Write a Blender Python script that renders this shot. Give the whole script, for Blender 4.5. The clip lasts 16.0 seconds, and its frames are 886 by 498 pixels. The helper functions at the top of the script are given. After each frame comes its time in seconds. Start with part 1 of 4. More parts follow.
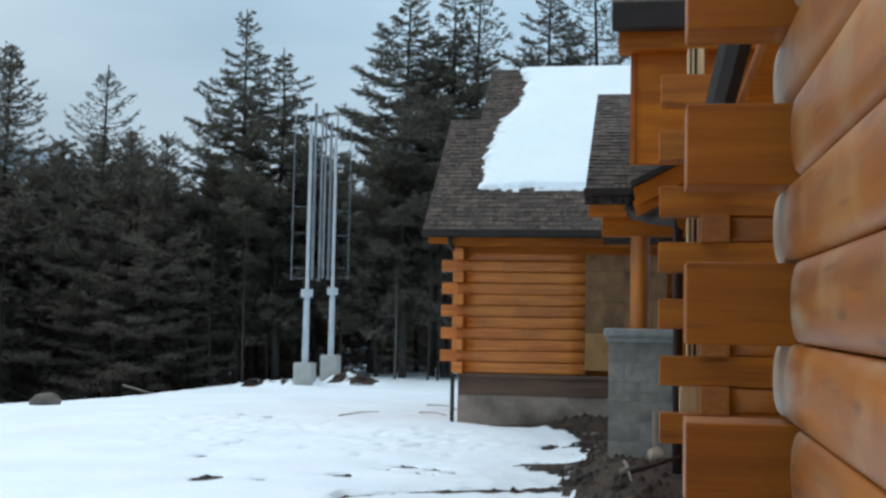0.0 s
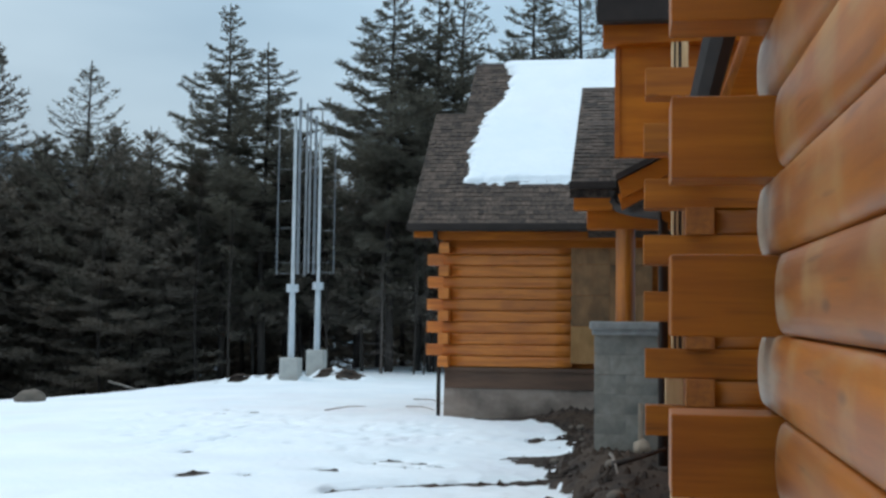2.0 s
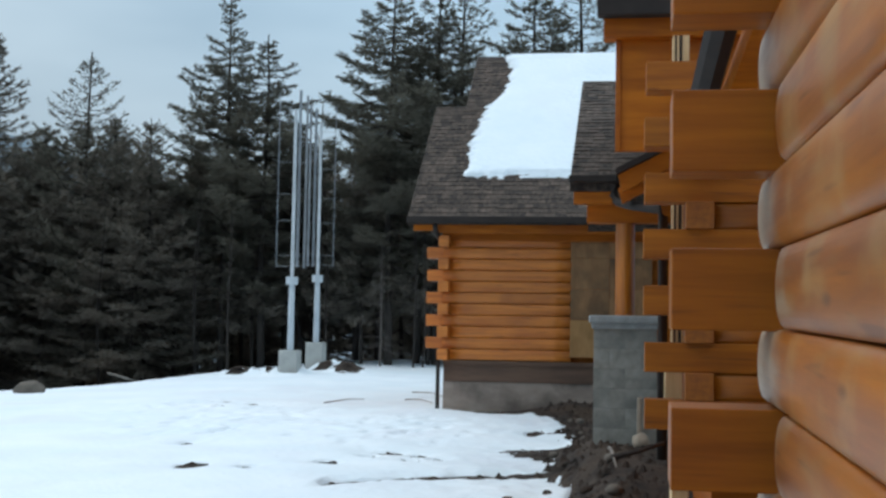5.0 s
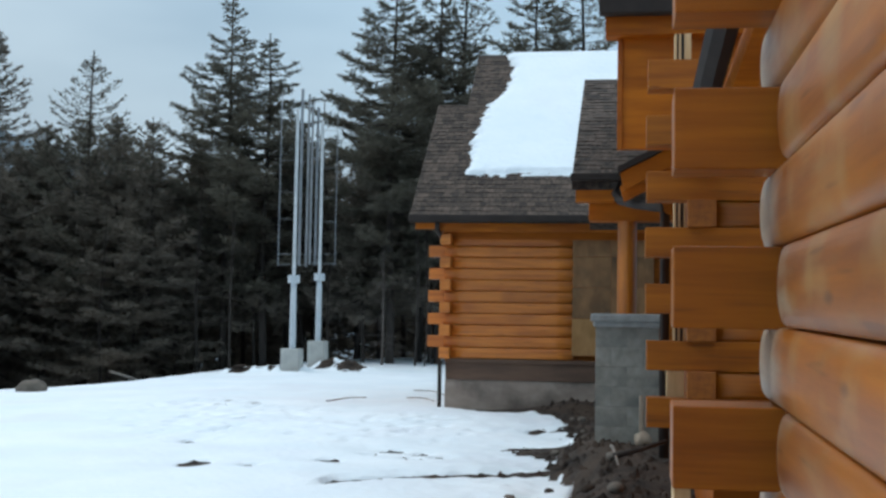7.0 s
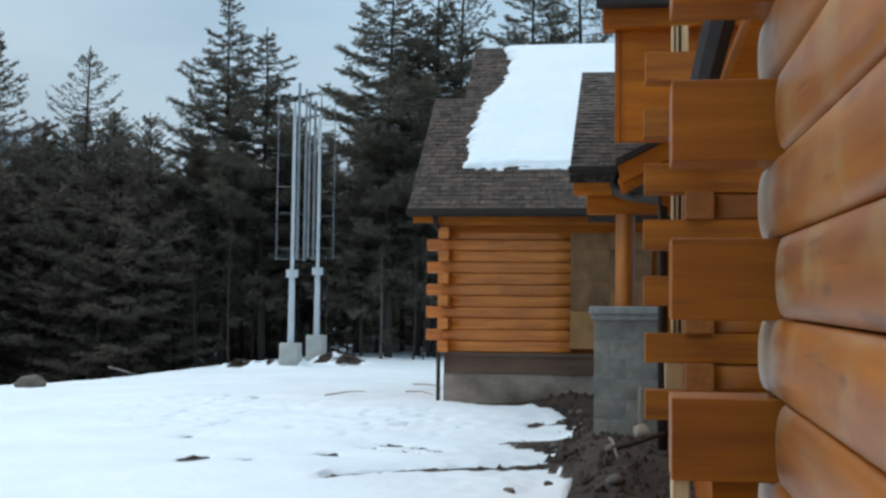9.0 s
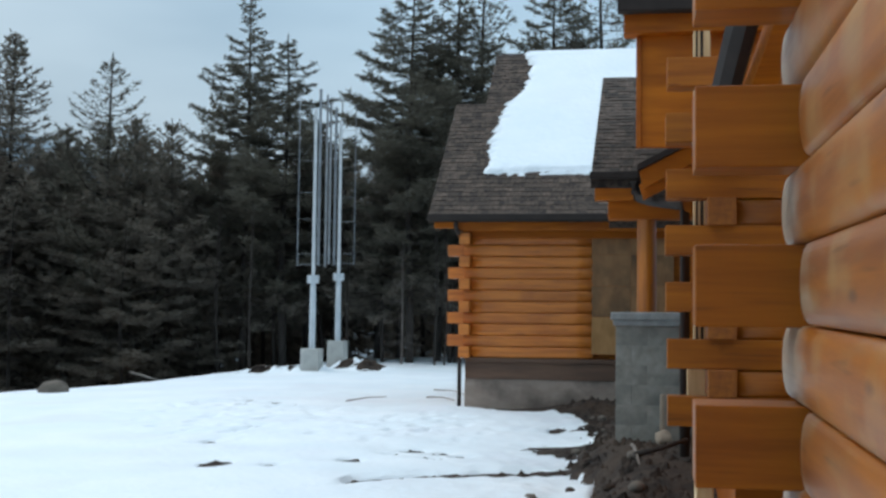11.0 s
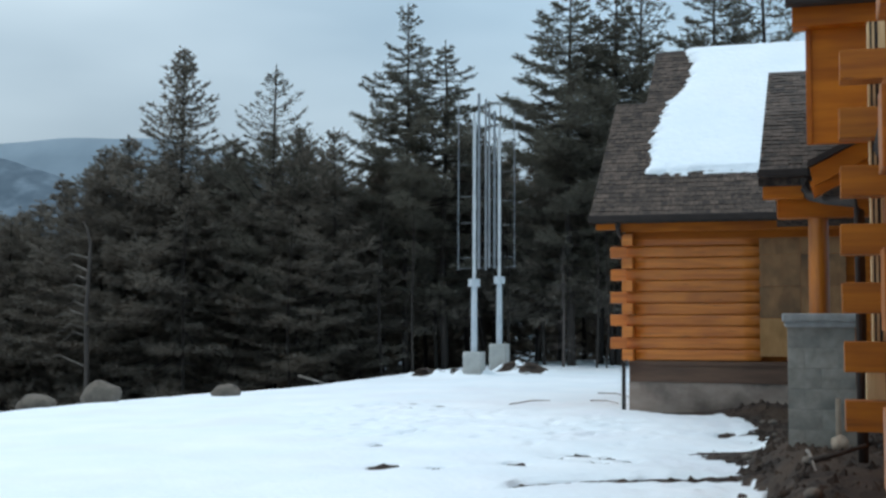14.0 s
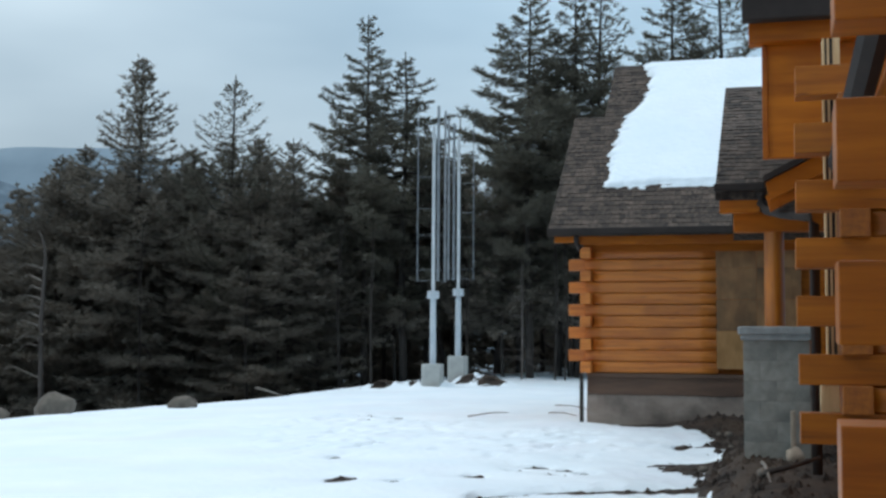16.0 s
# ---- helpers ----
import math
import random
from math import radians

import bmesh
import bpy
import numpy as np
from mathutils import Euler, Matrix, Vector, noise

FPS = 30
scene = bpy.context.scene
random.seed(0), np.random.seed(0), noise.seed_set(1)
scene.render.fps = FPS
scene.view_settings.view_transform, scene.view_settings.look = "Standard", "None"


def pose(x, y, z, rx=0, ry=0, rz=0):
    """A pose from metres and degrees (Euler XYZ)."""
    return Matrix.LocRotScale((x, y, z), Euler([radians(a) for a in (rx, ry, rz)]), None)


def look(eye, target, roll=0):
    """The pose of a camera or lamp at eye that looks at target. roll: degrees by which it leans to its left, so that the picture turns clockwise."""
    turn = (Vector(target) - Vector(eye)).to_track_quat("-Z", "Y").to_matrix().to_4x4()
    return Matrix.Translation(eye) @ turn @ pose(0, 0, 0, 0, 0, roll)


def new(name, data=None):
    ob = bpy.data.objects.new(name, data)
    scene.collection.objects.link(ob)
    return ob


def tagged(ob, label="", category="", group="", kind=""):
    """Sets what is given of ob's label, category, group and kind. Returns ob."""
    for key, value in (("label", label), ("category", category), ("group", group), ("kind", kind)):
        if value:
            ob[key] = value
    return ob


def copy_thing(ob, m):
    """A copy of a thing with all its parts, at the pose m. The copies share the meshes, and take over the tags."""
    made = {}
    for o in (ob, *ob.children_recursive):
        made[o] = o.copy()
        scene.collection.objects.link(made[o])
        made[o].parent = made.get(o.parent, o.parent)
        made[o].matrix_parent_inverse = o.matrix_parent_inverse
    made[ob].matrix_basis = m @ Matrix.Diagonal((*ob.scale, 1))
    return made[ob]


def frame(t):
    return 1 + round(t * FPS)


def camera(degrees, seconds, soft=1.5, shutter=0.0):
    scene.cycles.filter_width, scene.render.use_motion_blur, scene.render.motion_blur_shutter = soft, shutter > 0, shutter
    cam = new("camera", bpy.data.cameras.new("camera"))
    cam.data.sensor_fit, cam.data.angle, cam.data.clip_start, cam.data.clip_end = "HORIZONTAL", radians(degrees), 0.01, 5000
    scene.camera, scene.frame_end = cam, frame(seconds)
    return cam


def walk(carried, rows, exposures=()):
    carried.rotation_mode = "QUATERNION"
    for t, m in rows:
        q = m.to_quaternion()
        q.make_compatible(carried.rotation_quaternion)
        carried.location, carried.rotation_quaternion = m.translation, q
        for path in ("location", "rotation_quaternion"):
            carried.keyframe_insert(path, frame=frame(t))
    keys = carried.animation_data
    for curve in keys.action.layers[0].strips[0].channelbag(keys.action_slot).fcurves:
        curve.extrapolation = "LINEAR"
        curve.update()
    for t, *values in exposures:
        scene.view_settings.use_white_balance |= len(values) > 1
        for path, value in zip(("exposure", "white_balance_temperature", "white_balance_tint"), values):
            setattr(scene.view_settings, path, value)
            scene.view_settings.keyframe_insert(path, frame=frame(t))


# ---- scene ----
cam = camera(40.0, 16.0, soft=2.7)
YAW0, EYE_Z = 9.0, 1.55
PATH = [
    (0.0, 0.0011, 0, 0.0001, 0.000, 4.193, -1.090),
    (0.5, -0.0020, 0, -0.0019, -0.244, 4.323, -1.057),
    (1.0, -0.0032, 0, -0.0018, -0.380, 4.074, -1.023),
    (1.5, -0.0022, 0, -0.0018, -0.520, 3.956, -0.858),
    (2.0, 0.0015, 0, -0.0013, -0.657, 3.927, -0.737),
    (2.5, 0.0031, 0, -0.0024, -0.554, 3.911, -0.918),
    (3.0, 0.0014, 0, -0.0026, -0.618, 3.909, -1.034),
    (3.5, 0.0007, 0, -0.0027, -0.658, 3.912, -1.008),
    (4.0, 0.0002, 0, -0.0034, -0.730, 3.816, -0.962),
    (6.5, -0.0019, 0, -0.0027, -0.626, 3.518, -1.056),
    (7.0, -0.0009, 0, -0.0036, -0.606, 3.536, -0.968),
    (7.5, -0.0017, 0, -0.0050, -0.724, 3.387, -0.976),
    (8.0, -0.0010, 0, -0.0048, -0.617, 3.186, -0.751),
    (10.5, -0.0017, 0, -0.0032, -0.693, 3.410, -0.641),
    (11.0, -0.0060, 0, -0.0015, 0.294, 3.484, -0.672),
    (11.5, -0.0219, 0, -0.0011, 2.988, 3.456, -0.894),
    (12.0, -0.0410, 0, 0.0040, 5.979, 3.560, -0.623),
    (12.5, -0.0445, 0, 0.0037, 7.836, 3.880, -0.594),
    (13.0, -0.0377, 0, 0.0129, 8.731, 3.464, -0.496),
    (13.5, -0.0421, 0, 0.0086, 8.322, 3.296, -0.567),
    (14.0, -0.0461, 0, 0.0129, 7.806, 3.542, -0.197),
    (14.5, -0.0481, 0, 0.0126, 7.174, 3.742, -0.449),
    (15.0, -0.0487, 0, 0.0106, 6.540, 3.736, -0.574),
    (15.5, -0.0424, 0, 0.0101, 6.293, 3.857, -0.378),
    (16.0, -0.0455, 0, 0.0115, 5.868, 4.119, -0.357),
]
walk(cam, [(t, pose(x, y, EYE_Z + z, 90 + p, r, YAW0 + w)) for t, x, y, z, w, p, r in PATH])

# ---- world and light: thin bright overcast, light mostly from the open field ----
world = bpy.data.worlds.new("overcast_sky")
scene.world = world
world.use_nodes = True
wn, wl = world.node_tree.nodes, world.node_tree.links
wn.clear()
w_out = wn.new("ShaderNodeOutputWorld")
w_bg = wn.new("ShaderNodeBackground")
w_sky = wn.new("ShaderNodeTexSky")
w_sky.sky_type = 'NISHITA'
w_sky.sun_disc = False
w_sky.sun_elevation, w_sky.sun_rotation = radians(32), radians(-35)
w_sky.air_density, w_sky.dust_density = 1.0, 3.0
w_geo = wn.new("ShaderNodeTexCoord")
w_map = wn.new("ShaderNodeMapping")
w_map.inputs["Scale"].default_value = (1.0, 1.0, 3.2)
w_noise = wn.new("ShaderNodeTexNoise")
w_noise.inputs["Scale"].default_value = 2.1
w_noise.inputs["Detail"].default_value = 4.0
w_noise.inputs["Roughness"].default_value = 0.45
w_ramp = wn.new("ShaderNodeValToRGB")
w_ramp.color_ramp.elements[0].position, w_ramp.color_ramp.elements[0].color = 0.36, (3.0, 4.9, 6.6, 1)
w_ramp.color_ramp.elements[1].position, w_ramp.color_ramp.elements[1].color = 0.66, (5.9, 7.9, 9.5, 1)
w_mix = wn.new("ShaderNodeMixRGB")
w_mix.inputs[0].default_value = 0.88
wl.new(w_geo.outputs["Generated"], w_map.inputs["Vector"])
wl.new(w_map.outputs["Vector"], w_noise.inputs["Vector"])
wl.new(w_noise.outputs["Fac"], w_ramp.inputs["Fac"])
wl.new(w_sky.outputs["Color"], w_mix.inputs[1])
wl.new(w_ramp.outputs["Color"], w_mix.inputs[2])
w_sep = wn.new("ShaderNodeSeparateXYZ")
w_grad = wn.new("ShaderNodeValToRGB")
w_grad.color_ramp.elements[0].position, w_grad.color_ramp.elements[0].color = 0.0, (0.44, 0.45, 0.47, 1)
w_grad.color_ramp.elements[1].position, w_grad.color_ramp.elements[1].color = 0.85, (2.5, 2.1, 1.88, 1)
w_mid = w_grad.color_ramp.elements.new(0.32)
w_mid.color = (0.95, 1.02, 1.05, 1)
w_mul = wn.new("ShaderNodeVectorMath")
w_mul.operation = 'MULTIPLY'
wl.new(w_geo.outputs["Generated"], w_sep.inputs[0])
wl.new(w_sep.outputs["Z"], w_grad.inputs["Fac"])
wl.new(w_mix.outputs["Color"], w_mul.inputs[0])
wl.new(w_grad.outputs["Color"], w_mul.inputs[1])
wl.new(w_mul.outputs[0], w_bg.inputs["Color"])
w_bg.inputs["Strength"].default_value = 0.1
wl.new(w_bg.outputs["Background"], w_out.inputs["Surface"])

sun_data = bpy.data.lights.new("sun", 'SUN')
sun_data.energy, sun_data.angle, sun_data.color = 0.8, radians(20), (1.0, 0.97, 0.92)
sun = new("sun", sun_data)
sun.matrix_world = look((-20, 4, 22), (0, 8, 0))


# ---- materials ----
def srgb(r, g, b):
    return tuple(((c / 255) / 12.92 if c / 255 <= 0.04045 else ((c / 255 + 0.055) / 1.055) ** 2.4) for c in (r, g, b)) + (1,)


def material(name, c1, c2, rough=0.7, metal=0.0, scale=(3, 3, 3), detail=6, bump=0.2, bump_scale=60.0, coat=0.0,
             spots=None, spot_scale=1.5, spot_pos=(0.5, 0.7), lo=0.35, hi=0.65, island=0.0, rnd=0.0, bump_dist=0.01, spec=0.5, knots=0.0, coat_rough=0.22):
    """A two-scale noise material in object space; spots: a third colour in large patches."""
    m = bpy.data.materials.new(name)
    m.use_nodes = True
    n, l = m.node_tree.nodes, m.node_tree.links
    b = n["Principled BSDF"]
    tc, mp = n.new("ShaderNodeTexCoord"), n.new("ShaderNodeMapping")
    mp.inputs["Scale"].default_value = scale
    place = tc.outputs["Object"]
    if rnd:
        info = n.new("ShaderNodeObjectInfo")
        mul = n.new("ShaderNodeMath")
        mul.operation = 'MULTIPLY'
        mul.inputs[1].default_value = 37.0
        l.new(info.outputs["Random"], mul.inputs[0])
        add = n.new("ShaderNodeVectorMath")
        add.operation = 'ADD'
        l.new(place, add.inputs[0])
        l.new(mul.outputs[0], add.inputs[1])
        place = add.outputs[0]
    l.new(place, mp.inputs["Vector"])
    vec = mp.outputs["Vector"]
    nz = n.new("ShaderNodeTexNoise")
    nz.inputs["Scale"].default_value, nz.inputs["Detail"].default_value, nz.inputs["Roughness"].default_value = 1.0, detail, 0.62
    l.new(vec, nz.inputs["Vector"])
    rp = n.new("ShaderNodeValToRGB")
    rp.color_ramp.elements[0].position, rp.color_ramp.elements[1].position = lo, hi
    rp.color_ramp.elements[0].color, rp.color_ramp.elements[1].color = c1, c2
    l.new(nz.outputs["Fac"], rp.inputs["Fac"])
    col = rp.outputs["Color"]
    if spots:
        nz2 = n.new("ShaderNodeTexNoise")
        nz2.inputs["Scale"].default_value, nz2.inputs["Detail"].default_value = spot_scale, 5
        l.new(place, nz2.inputs["Vector"])
        r2 = n.new("ShaderNodeValToRGB")
        r2.color_ramp.elements[0].position, r2.color_ramp.elements[1].position = spot_pos
        l.new(nz2.outputs["Fac"], r2.inputs["Fac"])
        mx = n.new("ShaderNodeMixRGB")
        mx.inputs[2].default_value = spots
        l.new(r2.outputs["Color"], mx.inputs[0])
        l.new(col, mx.inputs[1])
        col = mx.outputs["Color"]
    if knots:
        kv = n.new("ShaderNodeVectorMath")
        kv.operation = 'MULTIPLY'
        kv.inputs[1].default_value = tuple(1.6 if c == min(scale) else 0.42 for c in scale)
        l.new(vec, kv.inputs[0])
        vo = n.new("ShaderNodeTexVoronoi")
        vo.inputs["Scale"].default_value = 1.0
        l.new(kv.outputs[0], vo.inputs["Vector"])
        kr = n.new("ShaderNodeValToRGB")
        kr.color_ramp.elements[0].position, kr.color_ramp.elements[0].color = 0.035, (knots, knots, knots, 1)
        kr.color_ramp.elements[1].position, kr.color_ramp.elements[1].color = 0.1, (0, 0, 0, 1)
        l.new(vo.outputs["Distance"], kr.inputs["Fac"])
        km = n.new("ShaderNodeMixRGB")
        km.inputs[2].default_value = srgb(84, 40, 12)
        l.new(kr.outputs["Color"], km.inputs[0])
        l.new(col, km.inputs[1])
        ck = n.new("ShaderNodeTexNoise")
        ck.inputs["Scale"].default_value, ck.inputs["Detail"].default_value = 2.6, 1.0
        l.new(vec, ck.inputs["Vector"])
        cr = n.new("ShaderNodeValToRGB")
        cr.color_ramp.elements[0].position, cr.color_ramp.elements[0].color = 0.66, (0, 0, 0, 1)
        cr.color_ramp.elements[1].position, cr.color_ramp.elements[1].color = 0.74, (0.55, 0.55, 0.55, 1)
        l.new(ck.outputs["Fac"], cr.inputs["Fac"])
        cm = n.new("ShaderNodeMixRGB")
        cm.inputs[2].default_value = srgb(104, 54, 16)
        l.new(cr.outputs["Color"], cm.inputs[0])
        l.new(km.outputs["Color"], cm.inputs[1])
        col = cm.outputs["Color"]
    if island or rnd:
        src = None
        if island:
            g = n.new("ShaderNodeNewGeometry")
            src = g.outputs["Random Per Island"]
        else:
            src = info.outputs["Random"]
        mr = n.new("ShaderNodeMapRange")
        amt = island or rnd
        mr.inputs["To Min"].default_value, mr.inputs["To Max"].default_value = 1 - amt, 1 + amt
        l.new(src, mr.inputs["Value"])
        hs = n.new("ShaderNodeHueSaturation")
        l.new(mr.outputs[0], hs.inputs["Value"])
        l.new(col, hs.inputs["Color"])
        col = hs.outputs["Color"]
    l.new(col, b.inputs["Base Color"])
    b.inputs["Roughness"].default_value, b.inputs["Metallic"].default_value = rough, metal
    b.inputs["Specular IOR Level"].default_value = spec
    b.inputs["Coat Weight"].default_value, b.inputs["Coat Roughness"].default_value = coat, coat_rough
    if bump:
        nb = n.new("ShaderNodeTexNoise")
        nb.inputs["Scale"].default_value, nb.inputs["Detail"].default_value = bump_scale / max(scale), 6
        l.new(vec, nb.inputs["Vector"])
        bp = n.new("ShaderNodeBump")
        bp.inputs["Strength"].default_value, bp.inputs["Distance"].default_value = bump, bump_dist
        l.new(nb.outputs["Fac"], bp.inputs["Height"])
        l.new(bp.outputs["Normal"], b.inputs["Normal"])
    return m


OR1, OR2 = srgb(142, 74, 6), srgb(186, 108, 14)
LOG_Y = material("varnished_log_along_y", srgb(136, 70, 2), srgb(176, 101, 6), 0.45, scale=(14, 0.9, 14), bump=0.1, bump_scale=40, coat=0.2, coat_rough=0.35, spec=0.3, spots=srgb(172, 132, 80), spot_scale=3.4, spot_pos=(0.52, 0.85), rnd=0.1, knots=0.75)
LOG_X = material("varnished_log_along_x", srgb(134, 70, 4), srgb(168, 95, 8), 0.5, scale=(0.9, 14, 14), bump=0.12, bump_scale=40, coat=0.12, spec=0.3, spots=srgb(132, 68, 4), spot_scale=1.2, spot_pos=(0.55, 0.85), rnd=0.1, knots=0.75)
# same log stain, its colour lightened to stand in for brighter light on the garage
LOG_G = material("lightened_garage_log", srgb(170, 90, 22), srgb(210, 124, 42), 0.5, scale=(0.9, 14, 14), bump=0.12, bump_scale=40, coat=0.15, spots=srgb(150, 80, 24), spot_scale=1.2, spot_pos=(0.55, 0.85), rnd=0.1, knots=0.4)
LOG_Z = material("varnished_post_wood", OR1, OR2, 0.45, scale=(14, 14, 0.9), bump=0.12, bump_scale=40, coat=0.3, spots=srgb(132, 68, 4), spot_scale=1.2, spot_pos=(0.55, 0.85), knots=0.7)
BOARD = material("orange_stained_board", srgb(150, 77, 4), srgb(188, 104, 12), 0.55, scale=(1.0, 9, 9), bump=0.1, spec=0.25, spots=srgb(150, 76, 22), spot_scale=1.0, rnd=0.06)
END = material("sawn_end_grain", srgb(126, 68, 8), srgb(158, 90, 16), 0.6, scale=(22, 22, 22), bump=0.2, spots=srgb(120, 60, 18), spot_scale=5)
PALE = material("raw_pine_trim", srgb(196, 160, 112), srgb(226, 196, 150), 0.6, scale=(20, 20, 1.5), bump=0.1)
PLY = material("weathered_plywood", srgb(126, 88, 54), srgb(154, 112, 72), 0.75, scale=(6, 6, 2), bump=0.1, spots=srgb(96, 70, 44), spot_scale=1.6, rnd=0.14)
PLY_NEW = material("newer_plywood", srgb(146, 104, 58), srgb(170, 126, 76), 0.7, scale=(6, 6, 2), bump=0.1, spots=srgb(134, 96, 50), spot_scale=2.5)
FOOT = material("mud_splashed_footing", srgb(142, 125, 113), srgb(166, 148, 135), 0.92, scale=(2, 2, 4), bump=0.25, spots=srgb(88, 76, 68), spot_scale=1.3)
BROWN = material("dark_brown_skirting", srgb(84, 61, 47), srgb(106, 78, 60), 0.7, scale=(1.5, 8, 8), bump=0.1)
CONC = material("foundation_concrete", srgb(158, 158, 154), srgb(186, 186, 180), 0.9, scale=(3, 3, 3), bump=0.25, spots=srgb(136, 134, 128), spot_scale=1.5)
CMU = material("grey_block_masonry", srgb(128, 126, 118), srgb(154, 151, 142), 0.92, scale=(9, 9, 9), bump=0.35, bump_scale=90, spots=srgb(106, 106, 101), spot_scale=2.4, rnd=0.06)
CAPST = material("cast_cap_stone", srgb(130, 132, 130), srgb(156, 158, 156), 0.85, scale=(7, 7, 7), bump=0.3, bump_scale=70)
METAL = material("dark_bronze_metal", srgb(42, 36, 33), srgb(54, 46, 42), 0.7, metal=0.0, scale=(4, 4, 4), bump=0.04, spec=0.25)
SHINGLE = material("brown_asphalt_shingle", srgb(40, 32, 28), srgb(94, 80, 70), 0.95, scale=(15, 15, 15), bump=0.5, bump_scale=120, spots=srgb(78, 66, 58), spot_scale=0.8, rnd=0.45, lo=0.38, hi=0.64)
SHINGLES = material("brown_asphalt_shingle_field", srgb(40, 32, 28), srgb(94, 80, 70), 0.95, scale=(15, 15, 15), bump=0.5, bump_scale=120, spots=srgb(78, 66, 58), spot_scale=0.8, island=0.45, lo=0.38, hi=0.64)
SNOW = material("old_snow", (0.76, 0.83, 0.88, 1), (0.84, 0.885, 0.92, 1), 0.65, scale=(0.6, 0.6, 0.6), bump=0.35, bump_scale=9, bump_dist=0.04, spots=(0.76, 0.80, 0.85, 1), spot_scale=0.5)
SOIL = material("wet_bare_soil", srgb(33, 26, 21), srgb(68, 54, 44), 0.95, scale=(5, 5, 5), bump=0.8, bump_scale=40, bump_dist=0.03, spots=srgb(66, 52, 40), spot_scale=0.8)
STONE = material("grey_field_stone", srgb(84, 76, 68), srgb(118, 108, 98), 0.9, scale=(3, 3, 3), bump=0.5, bump_scale=24, spots=srgb(80, 74, 66), spot_scale=2)
STONE_PALE = material("pale_beige_stone", srgb(138, 124, 108), srgb(168, 152, 134), 0.9, scale=(3, 3, 3), bump=0.4, bump_scale=24)
STEEL = material("galvanised_steel", srgb(190, 194, 196), srgb(214, 217, 219), 0.45, metal=0.1, scale=(2, 2, 2), bump=0.03)
BLADE = material("dull_blade_metal", srgb(124, 128, 132), srgb(146, 150, 154), 0.5, metal=0.2, scale=(2, 2, 2), bump=0.02)
PAINT = material("pale_grey_pole_paint", srgb(176, 184, 190), srgb(196, 202, 206), 0.5, scale=(2, 2, 1), bump=0.03)
BARK = material("grey_brown_bark", srgb(40, 35, 32), srgb(64, 57, 52), 0.95, scale=(9, 9, 2), bump=0.6, bump_scale=30, bump_dist=0.02)
DEADWOOD = material("bleached_dead_wood", srgb(104, 96, 88), srgb(138, 130, 122), 0.9, scale=(9, 9, 2), bump=0.4)
NEEDLE = material("pine_needles", (0.066, 0.062, 0.05, 1), (0.088, 0.083, 0.067, 1), 0.9, scale=(0.7, 0.7, 0.7), bump=0, island=0.2, spec=0.08)
NEEDLE_D = material("dark_spruce_needles", (0.096, 0.085, 0.071, 1), (0.114, 0.101, 0.084, 1), 0.9, scale=(0.7, 0.7, 0.7), bump=0, island=0.2, spec=0.08)
for needles in (NEEDLE, NEEDLE_D):
    # thin needles let part of the daylight through
    nn, ll = needles.node_tree.nodes, needles.node_tree.links
    bs, out = nn["Principled BSDF"], nn["Material Output"]
    tr, mix = nn.new("ShaderNodeBsdfTranslucent"), nn.new("ShaderNodeAddShader")
    ll.new(bs.inputs["Base Color"].links[0].from_socket, tr.inputs["Color"])
    ll.new(bs.outputs[0], mix.inputs[0])
    ll.new(tr.outputs[0], mix.inputs[1])
    ll.new(mix.outputs[0], out.inputs["Surface"])
TWIG = material("bare_twigs", srgb(72, 64, 60), srgb(98, 90, 85), 0.9, scale=(2, 2, 2), bump=0)
# both hill colours carry the blue-grey haze of the air between
HILL_F = material("haze_tinted_far_hill", srgb(128, 142, 152), srgb(138, 152, 162), 1.0, scale=(0.004, 0.004, 0.004), bump=0, spec=0.0)
HILL_N = material("haze_tinted_wooded_hill", srgb(90, 102, 112), srgb(104, 116, 126), 1.0, scale=(0.03, 0.03, 0.006), bump=0, spots=srgb(118, 131, 141), spot_scale=0.03, spot_pos=(0.5, 0.7), spec=0.0)


